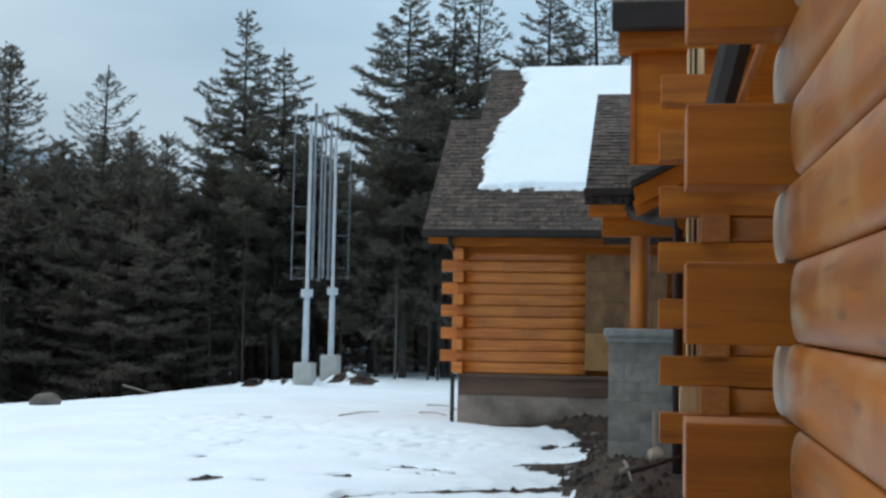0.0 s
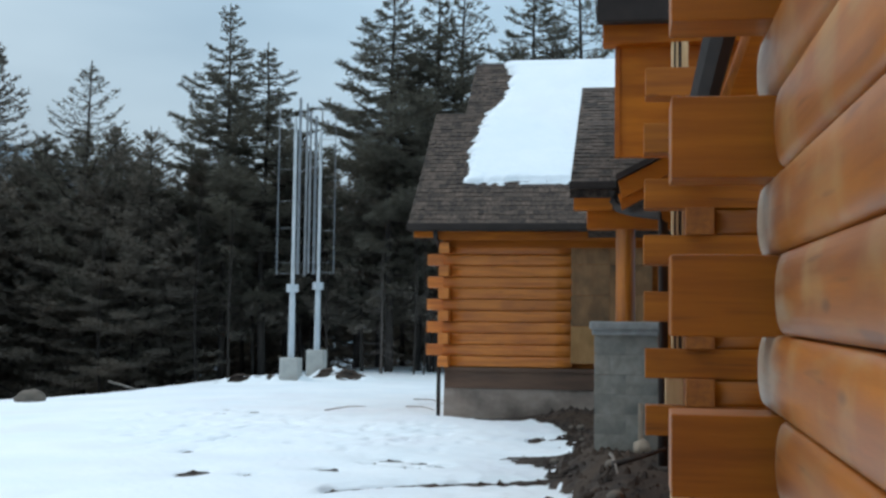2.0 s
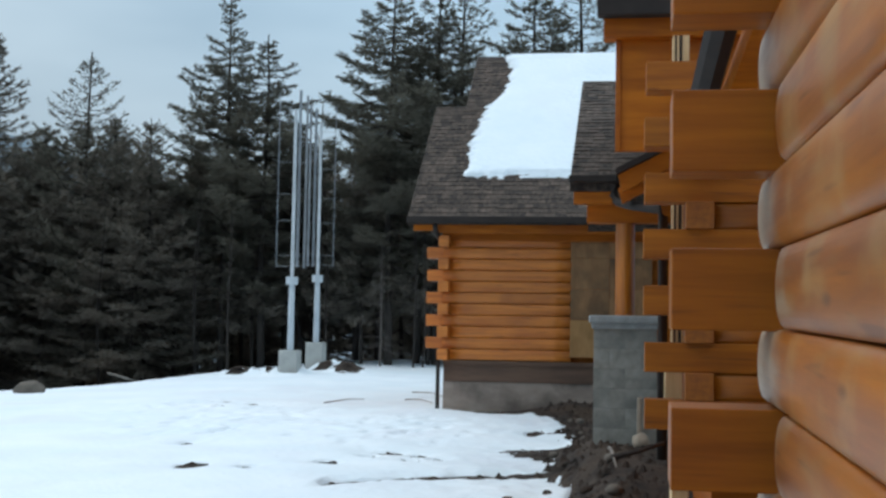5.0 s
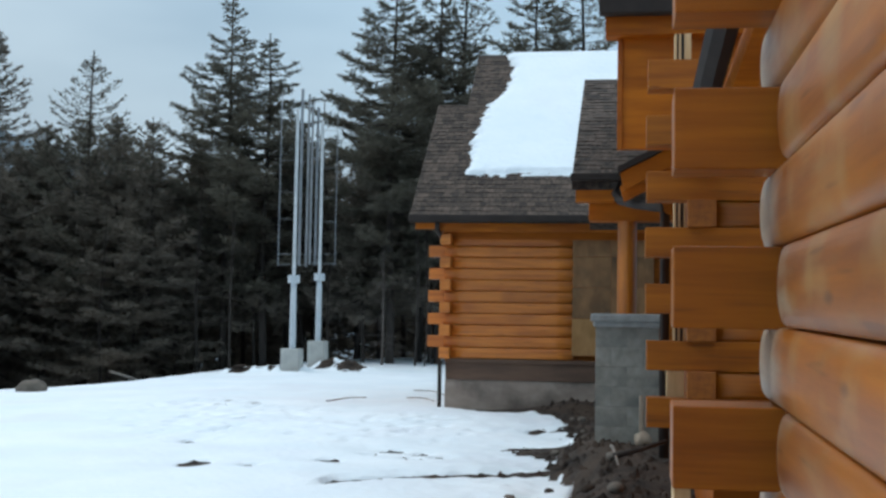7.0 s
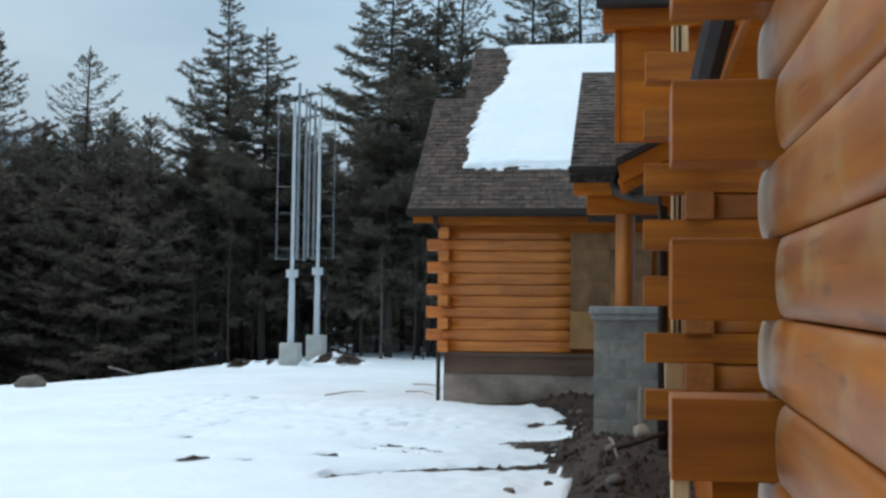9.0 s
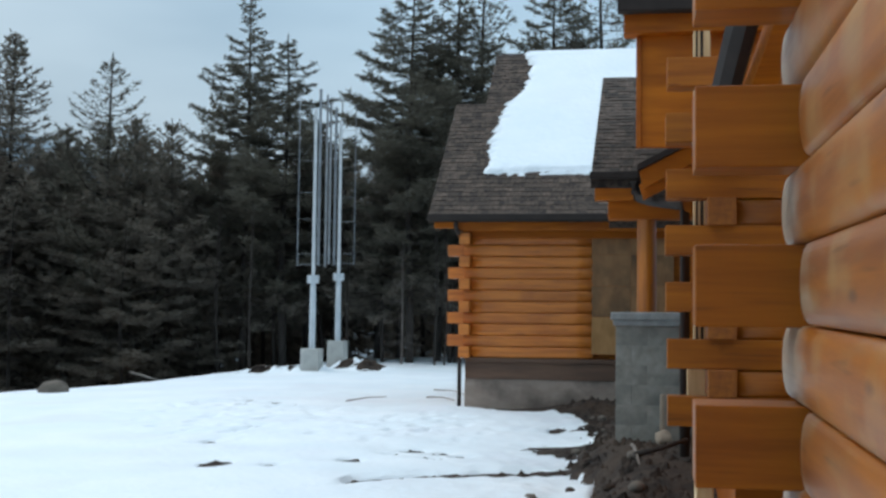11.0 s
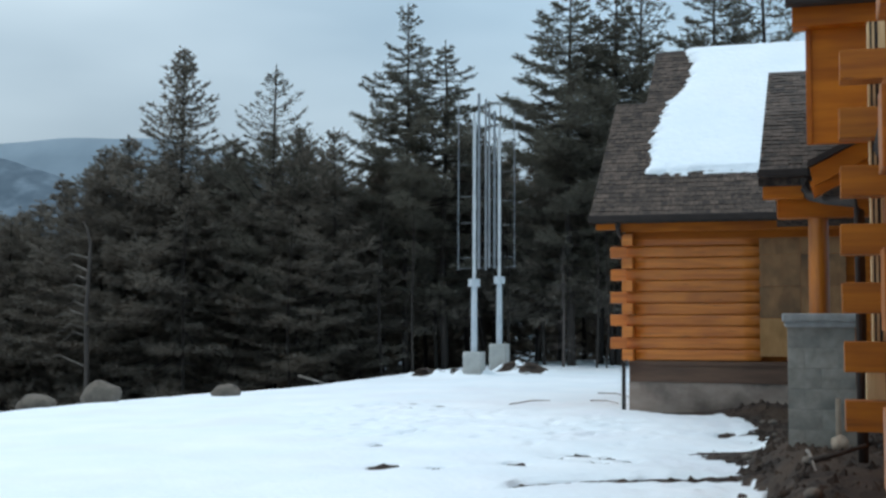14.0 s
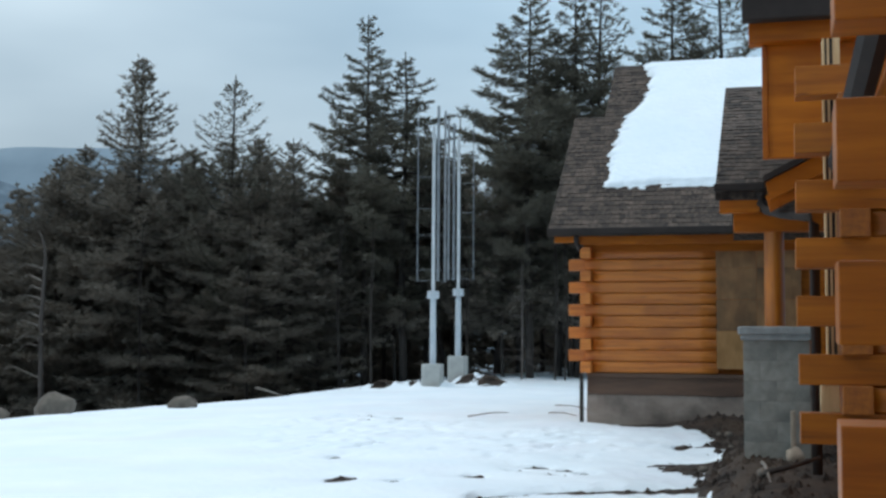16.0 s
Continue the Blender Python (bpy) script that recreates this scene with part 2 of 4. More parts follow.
def weathered(m, y0, y1, colour, end_colour):
    """Greyed, worn finish on the logs with glossy sheen painted into the colour: long streaks beside the joints and a
    bleached zone towards the sawn ends.
    """
    n, l = m.node_tree.nodes, m.node_tree.links
    b = n["Principled BSDF"]
    col = b.inputs["Base Color"].links[0].from_socket
    tc, info, sep = n.new("ShaderNodeTexCoord"), n.new("ShaderNodeObjectInfo"), n.new("ShaderNodeSeparateXYZ")
    l.new(tc.outputs["Object"], sep.inputs[0])

    def op(kind, a, c=None, e=None):
        q = n.new("ShaderNodeMath")
        q.operation = kind
        for i, v in enumerate((a, c, e)):
            if isinstance(v, (int, float)):
                q.inputs[i].default_value = v
            elif v is not None:
                l.new(v, q.inputs[i])
        return q.outputs[0]

    def grain(scale, detail):
        mp, nz = n.new("ShaderNodeMapping"), n.new("ShaderNodeTexNoise")
        mp.inputs["Scale"].default_value = scale
        l.new(tc.outputs["Object"], mp.inputs["Vector"])
        add = n.new("ShaderNodeVectorMath")
        l.new(mp.outputs[0], add.inputs[0])
        l.new(op('MULTIPLY', info.outputs["Random"], 61.0), add.inputs[1])
        l.new(add.outputs[0], nz.inputs["Vector"])
        nz.inputs["Scale"].default_value, nz.inputs["Detail"].default_value = 1.0, detail
        return nz.outputs["Fac"]

    big, fine = grain((2.0, 1.5, 7.0), 3.0), grain((30.0, 4.0, 60.0), 4.0)

    def ramp(v, a, c):
        q = n.new("ShaderNodeMapRange")
        q.interpolation_type = 'SMOOTHSTEP'
        q.inputs["From Min"].default_value, q.inputs["From Max"].default_value = a, c
        l.new(v, q.inputs["Value"])
        return q.outputs[0]

    streak = op('MULTIPLY', ramp(big, 0.54, 0.7), 0.45)
    end = ramp(op('ADD', sep.outputs["Y"], op('MULTIPLY', op('SUBTRACT', big, 0.5), 1.2)), y0, y1)
    vary = op('ADD', op('MULTIPLY', fine, 0.7), 0.6)
    for mask, tone in ((streak, colour), (op('MULTIPLY', end, 0.7), end_colour)):
        mx = n.new("ShaderNodeMixRGB")
        mx.inputs[2].default_value = tone
        l.new(op('MINIMUM', op('MULTIPLY', mask, vary), 0.9), mx.inputs[0])
        l.new(col, mx.inputs[1])
        col = mx.outputs[0]
    l.new(col, b.inputs["Base Color"])


# part wear, part painted reflection of sky and snow on the varnish
weathered(LOG_Y, 8.78, 9.2, srgb(172, 136, 86), srgb(182, 166, 142))


# ---- mesh helpers ----
def finish(name, bm, mat, parent=None, label="", smooth=False):
    me = bpy.data.meshes.new(name)
    bm.to_mesh(me)
    bm.free()
    me.materials.append(mat)
    if smooth:
        me.polygons.foreach_set("use_smooth", [True] * len(me.polygons))
    ob = new(name, me)
    if parent:
        ob.parent = parent
    if label:
        ob["label"] = label
    return ob


def part(name, bm, mat, parent, label="", smooth=False):
    return finish(name, bm, mat, parent, label, smooth)


def raw(name, verts, faces, mat, parent=None, smooth=False):
    me = bpy.data.meshes.new(name)
    me.from_pydata([tuple(v) for v in verts], [], [tuple(f) for f in faces])
    me.materials.append(mat)
    if smooth:
        me.polygons.foreach_set("use_smooth", [True] * len(me.polygons))
    ob = new(name, me)
    if parent:
        ob.parent = parent
    return ob


def thing(name, label, category, at=(0, 0, 0), group="", kind=""):
    ob = new(name)
    ob.location = at
    return tagged(ob, label, category, group, kind)


def box(x0, x1, y0, y1, z0, z1, bevel=0.006, bm=None):
    b = bmesh.new()
    bmesh.ops.create_cube(b, size=1, matrix=Matrix.LocRotScale(((x0 + x1) / 2, (y0 + y1) / 2, (z0 + z1) / 2), None, (x1 - x0, y1 - y0, z1 - z0)))
    if bevel:
        bmesh.ops.bevel(b, geom=b.edges[:], offset=bevel, segments=2, affect='EDGES', profile=0.6)
    if bm is None:
        return b
    tmp = bpy.data.meshes.new("tmp")
    b.to_mesh(tmp)
    b.free()
    bm.from_mesh(tmp)
    bpy.data.meshes.remove(tmp)
    return bm


def tube(points, radii, sides=8, bm=None):
    """A bent round bar through points."""
    b = bm or bmesh.new()
    rings = []
    pts = [Vector(p) for p in points]
    for i, p in enumerate(pts):
        d = (pts[min(i + 1, len(pts) - 1)] - pts[max(i - 1, 0)]).normalized()
        a = d.orthogonal().normalized() if abs(d.z) < 0.95 else Vector((1, 0, 0))
        a = (a - d * a.dot(d)).normalized()
        c = d.cross(a)
        rings.append([b.verts.new(p + (a * math.cos(2 * math.pi * k / sides) + c * math.sin(2 * math.pi * k / sides)) * radii[i]) for k in range(sides)])
    for r0, r1 in zip(rings, rings[1:]):
        for k in range(sides):
            b.faces.new((r0[k], r0[(k + 1) % sides], r1[(k + 1) % sides], r1[k]))
    b.faces.new(rings[0][::-1])
    b.faces.new(rings[-1])
    return b


def dlog(length, h, depth, bulge, axis, seg=9):
    """A log with a flat back and a rounded face. It starts at the origin, runs along +axis, its face is at -x (axis y) or -y (axis x), its foot at z 0."""
    prof = []
    for i in range(seg + 1):
        a = math.pi * (i / seg) - math.pi / 2
        prof.append((-bulge * math.cos(a) ** 0.46 if math.cos(a) > 0 else 0.0, h / 2 + h / 2 * math.sin(a) * 0.985))
    prof += [(depth, h * 0.992), (depth, h * 0.008)]
    b = bmesh.new()
    n = 7
    rings = []
    for j in range(n + 1):
        s = length * j / n
        rings.append([b.verts.new((u, s, v) if axis == 'y' else (s, u, v)) for u, v in prof])
    m = len(prof)
    for r0, r1 in zip(rings, rings[1:]):
        for k in range(m):
            b.faces.new((r0[k], r0[(k + 1) % m], r1[(k + 1) % m], r1[k]))
    b.faces.new(rings[0])
    b.faces.new(rings[-1][::-1])
    bmesh.ops.recalc_face_normals(b, faces=b.faces[:])
    for f in b.faces:
        f.smooth = len(f.verts) == 4
    return b


# ---- ground: level field that falls away to the woods beyond a crest ----
CREST = ((-12.6, 10), (-13.4, 15), (-13.8, 18.5), (-14.0, 21.7), (-13.6, 24.7), (-12.6, 28), (-11.6, 36), (-10.3, 43), (-7.6, 50), (-6.0, 60))


def crest_x(y):
    pts = CREST
    if y <= pts[0][1]:
        return pts[0][0]
    for (xa, ya), (xb, yb) in zip(pts, pts[1:]):
        if y <= yb:
            return xa + (xb - xa) * (y - ya) / (yb - ya)
    return pts[-1][0] + (y - pts[-1][1]) * 0.3


def ground_z(x, y):
    z = 0.02 + 0.004 * min(max(y - 12, 0), 22)
    z += 0.05 * noise.noise(Vector((x * 0.16, y * 0.16, 3.0))) + 0.02 * noise.noise(Vector((x * 0.7, y * 0.7, 5.0)))
    s = crest_x(y) - x + 1.5 * noise.noise(Vector((x * 0.08, y * 0.08, 9.0)))
    if s > 0:
        z -= 0.22 * s * s / (s + 6)
    z += 0.012 * min(max(y - 36, 0), 10)
    if y > 46:
        z -= min((y - 46) * 0.06, 6)
    far = math.hypot(x, y)
    if far > 120:
        z -= min((far - 120) * 0.03, 40)
    for hx, hy, hr, hh in ((-10.6, 33.4, 0.7, 0.24), (-8.4, 34.8, 0.8, 0.24), (-7.7, 34.6, 0.7, 0.22), (-9.3, 33.4, 0.9, 0.22), (-0.75, 20.1, 0.7, 0.1)):
        d2 = ((x - hx) / hr) ** 2 + ((y - hy) / hr) ** 2
        if d2 < 4:
            z += hh * math.exp(-d2 * 1.6) * (1 + 0.9 * noise.noise(Vector((x * 3, y * 3, 17.0))))
    if 9 < y < 21 and x > -3:
        z += 0.035 * noise.noise(Vector((x * 4.5, y * 4.5, 21.0))) * min(1, max(0, (x + 2.2)))
    # banked soil against the house and the garage
    z -= 0.03 * max(0.0, -8.0 - x)
    rise = min(1.0, max(0.0, (x + 0.8 - 0.32 * min(1.0, max(0.0, 12.6 - y))) / 0.5))
    span = min(1.0, max(0.0, (y - 10.2) / 1.8)) * min(1.0, max(0.0, (17.0 - y) / 3.0))
    z += 0.36 * rise * rise * (3 - 2 * rise) * span
    z += 0.1 * max(0, 1 - abs(y - 20.8) / 3.0) * max(0, min(1, (x + 4.5) / 1.2))
    z += 0.1 * max(0, 1 - abs(y - 20.2) / 1.0) * max(0, min(1, (x + 2.2) / 1.2))
    return z


def grid_steps(lo, hi, f0, f1, fine, coarse_growth=1.28):
    vals = list(np.arange(f0, f1 + 1e-6, fine))
    step, v = fine, f0
    while v > lo:
        step *= coarse_growth
        v -= step
        vals.insert(0, max(v, lo))
    step, v = fine, f1
    while v < hi:
        step *= coarse_growth
        v += step
        vals.append(min(v, hi))
    return vals


def sheet(name, xs, ys, zfun, mat):
    verts = [(x, y, zfun(x, y)) for y in ys for x in xs]
    nx = len(xs)
    faces = [(j * nx + i, j * nx + i + 1, (j + 1) * nx + i + 1, (j + 1) * nx + i) for j in range(len(ys) - 1) for i in range(nx - 1)]
    return raw(name, verts, faces, mat, smooth=True)


ground = sheet("ground", grid_steps(-1500, 1500, -12, 2, 0.15), grid_steps(-1500, 3000, 9, 37, 0.15), ground_z, SOIL)
tagged(ground, "bare wet brown soil and forest floor under the snow", "ground", kind="structure")


EDGE = ((9.5, -0.38), (10.9, -0.45), (11.46, -0.46), (11.8, -0.55), (12.5, -0.72), (13.5, -0.78), (14.4, -0.8), (15.4, -0.47),
        (16.1, -0.6), (16.5, -0.82), (16.9, -0.58), (17.4, -1.0), (18.9, -0.9), (19.5, -1.3), (20.1, -2.25), (20.5, -2.9))
THAW = ((-2.75, 11.3), (-2.1, 11.95), (-1.54, 12.29), (-0.71, 12.69), (-0.4, 12.2))


def bare(x, y):
    """Positive where the soil shows, negative under snow."""
    n1 = noise.noise(Vector((x * 0.9, y * 0.45, 1.0)))
    n2 = noise.noise(Vector((x * 3.1, y * 1.5, 2.0)))
    edge = EDGE[-1][1]
    for (ya, xa), (yb, xb) in zip(EDGE, EDGE[1:]):
        if y <= yb:
            edge = xa + (xb - xa) * max(0.0, y - ya) / (yb - ya)
            break
    n3 = noise.noise(Vector((x * 7.5, y * 3.2, 6.0)))
    b = (x - edge - 0.1) * 1.7 + 0.24 * n1 + 0.42 * n2 + 0.4 * n3
    if y > 20.6:
        b = -0.6
    if x > -0.42 and y < 12.6:
        b = max(b, 0.4)
    # the narrow thawed line that runs out from the house
    for (xa, ya), (xb, yb) in zip(THAW, THAW[1:]):
        if xa <= x < xb:
            yl = ya + (yb - ya) * (x - xa) / (xb - xa) + 0.12 * n1
            b = max(b, 0.85 - abs(y - yl) / 0.2 + 0.4 * n2 + 0.7 * n3)
    return b


PATCHES = ((-4.47, 12.43, 0.13, 0.2), (-3.83, 12.35, 0.06, 0.1), (-3.16, 12.96, 0.13, 0.12), (-2.66, 14.12, 0.12, 0.12), (-2.3, 13.95, 0.1, 0.1), (-2.8, 13.62, 0.06, 0.08), (-2.02, 13.66, 0.08, 0.08), (-2.29, 13.44, 0.1, 0.1), (-5.24, 14.41, 0.05, 0.12),
           (-1.17, 17.22, 0.09, 0.35), (-0.9, 14.7, 0.36, 0.5), (-10.6, 33.2, 0.34, 0.4), (-8.5, 34.6, 0.22, 0.4), (-7.7, 34.4, 0.4, 0.45), (-9.7, 33.5, 0.16, 0.4))


def snow_z(x, y):
    g = ground_z(x, y)
    b = bare(x, y)
    clear = 1.0
    for px, py, rx, ry in PATCHES:
        d = ((x - px) / rx) ** 2 + ((y - py) / ry) ** 2
        clear = min(clear, max(0.0, (math.sqrt(d) - 1.0) / 3.5))
        if d < 6:
            b = max(b, 0.9 * (1.1 - d + 0.8 * noise.noise(Vector((x * 5, y * 4, 7.0)))))
    wood = max(crest_x(y) - x - 2.5, (y - 47.0) * 0.5) + 1.5 * noise.noise(Vector((x * 0.4, y * 0.4, 13.0)))
    b = max(b, wood)
    cover = max(-1.0, min(1.0, -b * 2.2))
    thick = (0.012 + 0.04 * min(1.0, max(0.0, -b - 0.5))) * (0.25 + 0.75 * clear)
    tread = 0.0
    for fx, fy, fr in ((-5.6, 17.5, 2.2), (-3.2, 17.0, 1.8), (-7.2, 20.0, 2.0)):
        tread = max(tread, 1 - math.hypot(x - fx, (y - fy) * 0.6) / fr)
    dent = max(0.0, tread) * max(0.0, noise.noise(Vector((x * 4.6, y * 2.6, 19.0))) - 0.1) * 0.3
    return g + 0.006 + (thick * cover if cover > 0 else 0.16 * cover) - dent + 0.02 * noise.noise(Vector((x * 1.7, y * 1.1, 11.0))) * max(cover, 0)


snow = sheet("snow_cover", grid_steps(-60, 14, -11.2, 0.6, 0.06, 1.15), grid_steps(-12, 75, 10.3, 36, 0.085, 1.15), snow_z, SNOW)
tagged(snow, "thin patchy old snow lying over the open field", "snow", kind="structure")

# ---- distant hills, with the haze painted into their colours ----


def hill(name, x0, x1, y, base, prof, mat, label):
    n = 80
    verts, faces = [], []
    for i in range(n + 1):
        u = i / n
        h = prof(u)
        for k, (f, dy) in enumerate(((0, -500), (0.55, -220), (0.9, -60), (1.0, 0), (0.9, 200))):
            verts.append((x0 + (x1 - x0) * u, y + dy, base + (h - base) * f + 6 * noise.noise(Vector((u * 30, k * 0.7, 0)))))
    for i in range(n):
        for k in range(4):
            faces.append((i * 5 + k, (i + 1) * 5 + k, (i + 1) * 5 + k + 1, i * 5 + k + 1))
    ob = raw(name, verts, faces, mat, smooth=True)
    return tagged(ob, label, "hill", kind="structure")


hill("backdrop_far_ridge", -4600, 900, 3400, -60, lambda u: 578 - 280 * min(1, max(0, (u - 0.49) / 0.2)) + 20 * math.sin(u * 19), HILL_F, "long mountain ridge in the distance, its blue haze painted into the colour")
hill("backdrop_near_hill", -2600, -700, 1700, -60, lambda u: 60 + 260 * math.exp(-((u - 0.55) / 0.33) ** 2), HILL_N, "wooded hillside greyed by painted haze, with pale snowy clearings")

# ---- near log wall with its interlocking corner ----
COURSE = 0.1965
near_wall = thing("wall_near_logs", "varnished orange log wall with rounded courses and a crossed corner", "log wall", at=(0.3973, 3.05, 1.75), kind="structure")
near_wall.rotation_euler = (radians(1.14), 0, radians(-0.51))
for k in range(-8, 8):
    z = 1.747 + COURSE * k
    if z < 0.05:
        continue
    passing = k % 2 == 0
    ob = part("log", dlog(8.92 if not passing else 9.32, COURSE, 0.16, 0.042, 'y', 16), LOG_Y, near_wall)
    ob.location = (0, -9.05, z - 1.7465)
    if not passing:
        cross = part("log", box(0, 2.9, 0, 0.2, 0.002, COURSE + 0.008, 0.004), LOG_X, near_wall)
        cross.location = (-0.276, 0, z - 1.756)

prop = thing("timber_prop", "pale raw timber prop under the lowest crossed log", "prop")
part("board", box(0.125, 0.168, 3.1, 3.2, -0.1, 1.165, 0.004), PALE, prop)

ceil_near = finish("ceiling", box(0.43, 3.0, -6.0, 3.2, 3.33, 3.45, 0.01), BOARD)
tagged(ceil_near, "flat boarded ceiling over the near rooms", "ceiling", kind="structure")

# ---- middle wing: the end wall that faces the field of view, with crossed log ends ----
mid_wall = thing("wall_wing_logs", "orange log end wall with squared log tails at its corner", "log wall", kind="structure")
for k in range(-5, 9):
    z = 1.838 + 0.1905 * (k - 1)
    if z < 0.1:
        continue
    if k % 2 == 0:
        ob = part("log", box(0, 3.8, 0, 0.2, 0, 0.199, 0.004), LOG_X, mid_wall)
        ob.location = (0.15 + random.uniform(-0.012, 0.012), 8.3, z - 0.004)
    else:
        ob = part("log", dlog(3.6, 0.1905, 0.2, 0.04, 'x'), LOG_X, mid_wall)
        ob.location = (0.44, 8.345, z)
        ob = part("log_end", box(0, 0.19, 0, 0.4, 0.002, 0.186, 0.008), END, mid_wall)
        ob.location = (0.42, 8.24, z)
jamb = thing("window_1", "pale pine window casing with a dark gap beside the wing corner", "window", kind="structure")
for x0, x1, m, nm in ((0.345, 0.36, PALE, "casing"), (0.36, 0.374, METAL, "gasket"), (0.374, 0.39, PALE, "casing"), (0.39, 0.412, METAL, "gasket"), (0.412, 0.46, PALE, "casing")):
    part(nm, box(x0, x1, 8.62, 8.72, 1.27, 3.62, 0.002), m, jamb)

part("sheathing", box(0.3, 0.43, 8.63, 8.7, 0.9, 1.262, 0.003), PALE, jamb, "torn pale sheathing scrap")

# ---- house mass behind, closing the place ----
mass = finish("wall_house_core", box(0.62, 9.0, 8.6, 11.6, 0.0, 2.9, 0.0), BOARD)
tagged(mass, "orange stained house wall behind the log corner", "wall", kind="structure")
mass2 = finish("wall_house_back", box(3.0, 9.0, -6.0, 8.59, 0.0, 4.0, 0.0), BOARD)
tagged(mass2, "orange stained house wall behind the porch recess", "wall", kind="structure")

# ---- upper wing: boarded wall, fascia, gutter and roof ----
upper = thing("wall_upper_wing", "orange boarded upper wall with a deep fascia", "boarded wall", kind="structure")
part("panel", box(-0.046, 3.0, 9.5, 9.58, 2.93, 3.8, 0.006), BOARD, upper)
part("corner_board", box(-0.058, -0.02, 9.478, 9.52, 2.92, 3.8, 0.004), BOARD, upper)
part("fascia", box(-0.152, 3.0, 9.38, 9.58, 3.8, 4.08, 0.006), BOARD, upper)
gut = thing("roof_gutter", "dark bronze metal gutter along the upper eave", "gutter", kind="structure")
part("gutter_trough", box(-0.2, 3.0, 9.25, 9.375, 3.94, 4.14, 0.012), METAL, gut)


SHINGLE_MESHES = {}


def shingle_mesh(w, lift, length):
    key = (round(w, 3), round(lift, 4))
    if key not in SHINGLE_MESHES:
        me = bpy.data.meshes.new("shingle")
        me.from_pydata([(0, 0, lift), (w, 0, lift), (w, length, 0.002), (0, length, 0.002), (0, 0, -0.002), (w, 0, -0.002)], [],
                       [(0, 1, 2, 3), (4, 5, 1, 0), (4, 0, 3), (1, 5, 2)])
        me.materials.append(SHINGLE)
        SHINGLE_MESHES[key] = me
    return SHINGLE_MESHES[key]


def shingled(name, x0, x1, y0, z0, y1, z1, width, label, thick=0.014, exposure=0.14, single=0):
    """A roof slope that rises from the eave (y0, z0) to the ridge (y1, z1), laid with overlapping shingle tabs."""
    roof = thing(name, label, "roof", kind="structure")
    run, rise = y1 - y0, z1 - z0
    slope = math.hypot(run, rise)
    dy, dz = run / slope, rise / slope
    nrm = Vector((0, -dz, dy))
    deck = bmesh.new()
    vs = [deck.verts.new(Vector(p)) for p in ((x0, y0, z0), (x1, y0, z0), (x1, y1, z1), (x0, y1, z1))]
    vb = [deck.verts.new(v.co - Vector((0, 0, 0.12))) for v in vs]
    deck.faces.new(vs)
    deck.faces.new(vb[::-1])
    for i in range(4):
        deck.faces.new((vs[i], vb[i], vb[(i + 1) % 4], vs[(i + 1) % 4]))
    bmesh.ops.recalc_face_normals(deck, faces=deck.faces[:])
    part("deck", deck, SHINGLES, roof)
    verts, faces = [], []
    rng = random.Random(len(name) * 7)
    rows = int(slope / exposure)
    turn = Matrix(((1, 0, 0), (0, dy, -dz), (0, dz, dy))).to_4x4()
    made = 0
    for r in range(rows + 1):
        s = r * exposure
        x = x0 - rng.uniform(0, width)
        while x < x1:
            w = width * rng.choice((0.5, 0.65, 0.8, 1.0))
            a, c = max(x, x0), min(x + w - 0.01, x1)
            full = a == x and c < x1
            x += w
            if c - a < 0.02:
                continue
            lift = thick * rng.choice((0.6, 0.8, 1.1))
            s0, s1 = s + rng.uniform(-0.012, 0.012), min(s + exposure * 1.25, slope)
            if full and made < single and a < 0.6 and s1 < slope:
                made += 1
                ob = new("shingle", shingle_mesh(c - a, lift, exposure * 1.25))
                ob.parent = roof
                ob.matrix_local = Matrix.Translation((a, y0 + dy * s0, z0 + dz * s0)) @ turn
                continue
            q = len(verts)
            for xx, ss, up in ((a, s0, lift), (c, s0, lift), (c, s1, 0.002), (a, s1, 0.002), (a, s0, -0.002), (c, s0, -0.002)):
                p = Vector((xx, y0 + dy * ss, z0 + dz * ss)) + nrm * up
                verts.append(p)
            faces += [(q, q + 1, q + 2, q + 3), (q + 4, q + 5, q + 1, q), (q + 4, q, q + 3), (q + 1, q + 5, q + 2)]
    tabs = raw("shingle_field", verts, faces, SHINGLES, roof)
    tagged(tabs, kind="stuff")
    return roof


shingled("roof_upper_wing", -0.2, 3.0, 9.3, 4.15, 12.0, 6.0, 0.3, "brown asphalt shingle roof over the upper wing")

# ---- breezeway roof, post and masonry pier ----
shingled("roof_breezeway", -0.53, 3.0, 12.45, 3.06, 16.2, 4.84, 0.22, "brown asphalt shingle roof of the breezeway", single=280)
bgut = thing("breezeway_gutter", "dark bronze gutter with an elbowed downspout under the breezeway eave", "gutter")
part("gutter_trough", box(-0.54, -0.02, 12.34, 12.44, 3.03, 3.1, 0.012), METAL, bgut)
part("downspout", tube([(-0.09, 12.38, 3.0), (-0.085, 12.38, 2.9), (-0.04, 12.3, 2.82), (0.1, 12.0, 2.75), (0.33, 11.6, 2.68), (0.38, 11.5, 2.6), (0.38, 11.5, 0.35)], [0.045] * 7, 10), METAL, bgut, smooth=True)
fas = thing("eave_bracket", "stepped orange timber bracket and fascia under the breezeway eave", "bracket")
part("fascia", box(-0.49, -0.1, 12.46, 12.62, 2.82, 2.985, 0.006), BOARD, fas)
part("beam_end", box(-0.36, 3.0, 12.64, 12.86, 2.64, 2.84, 0.01), BOARD, fas)
post = thing("porch_post", "round varnished log post on the masonry pier", "post", at=(0.035, 12.75, 0))
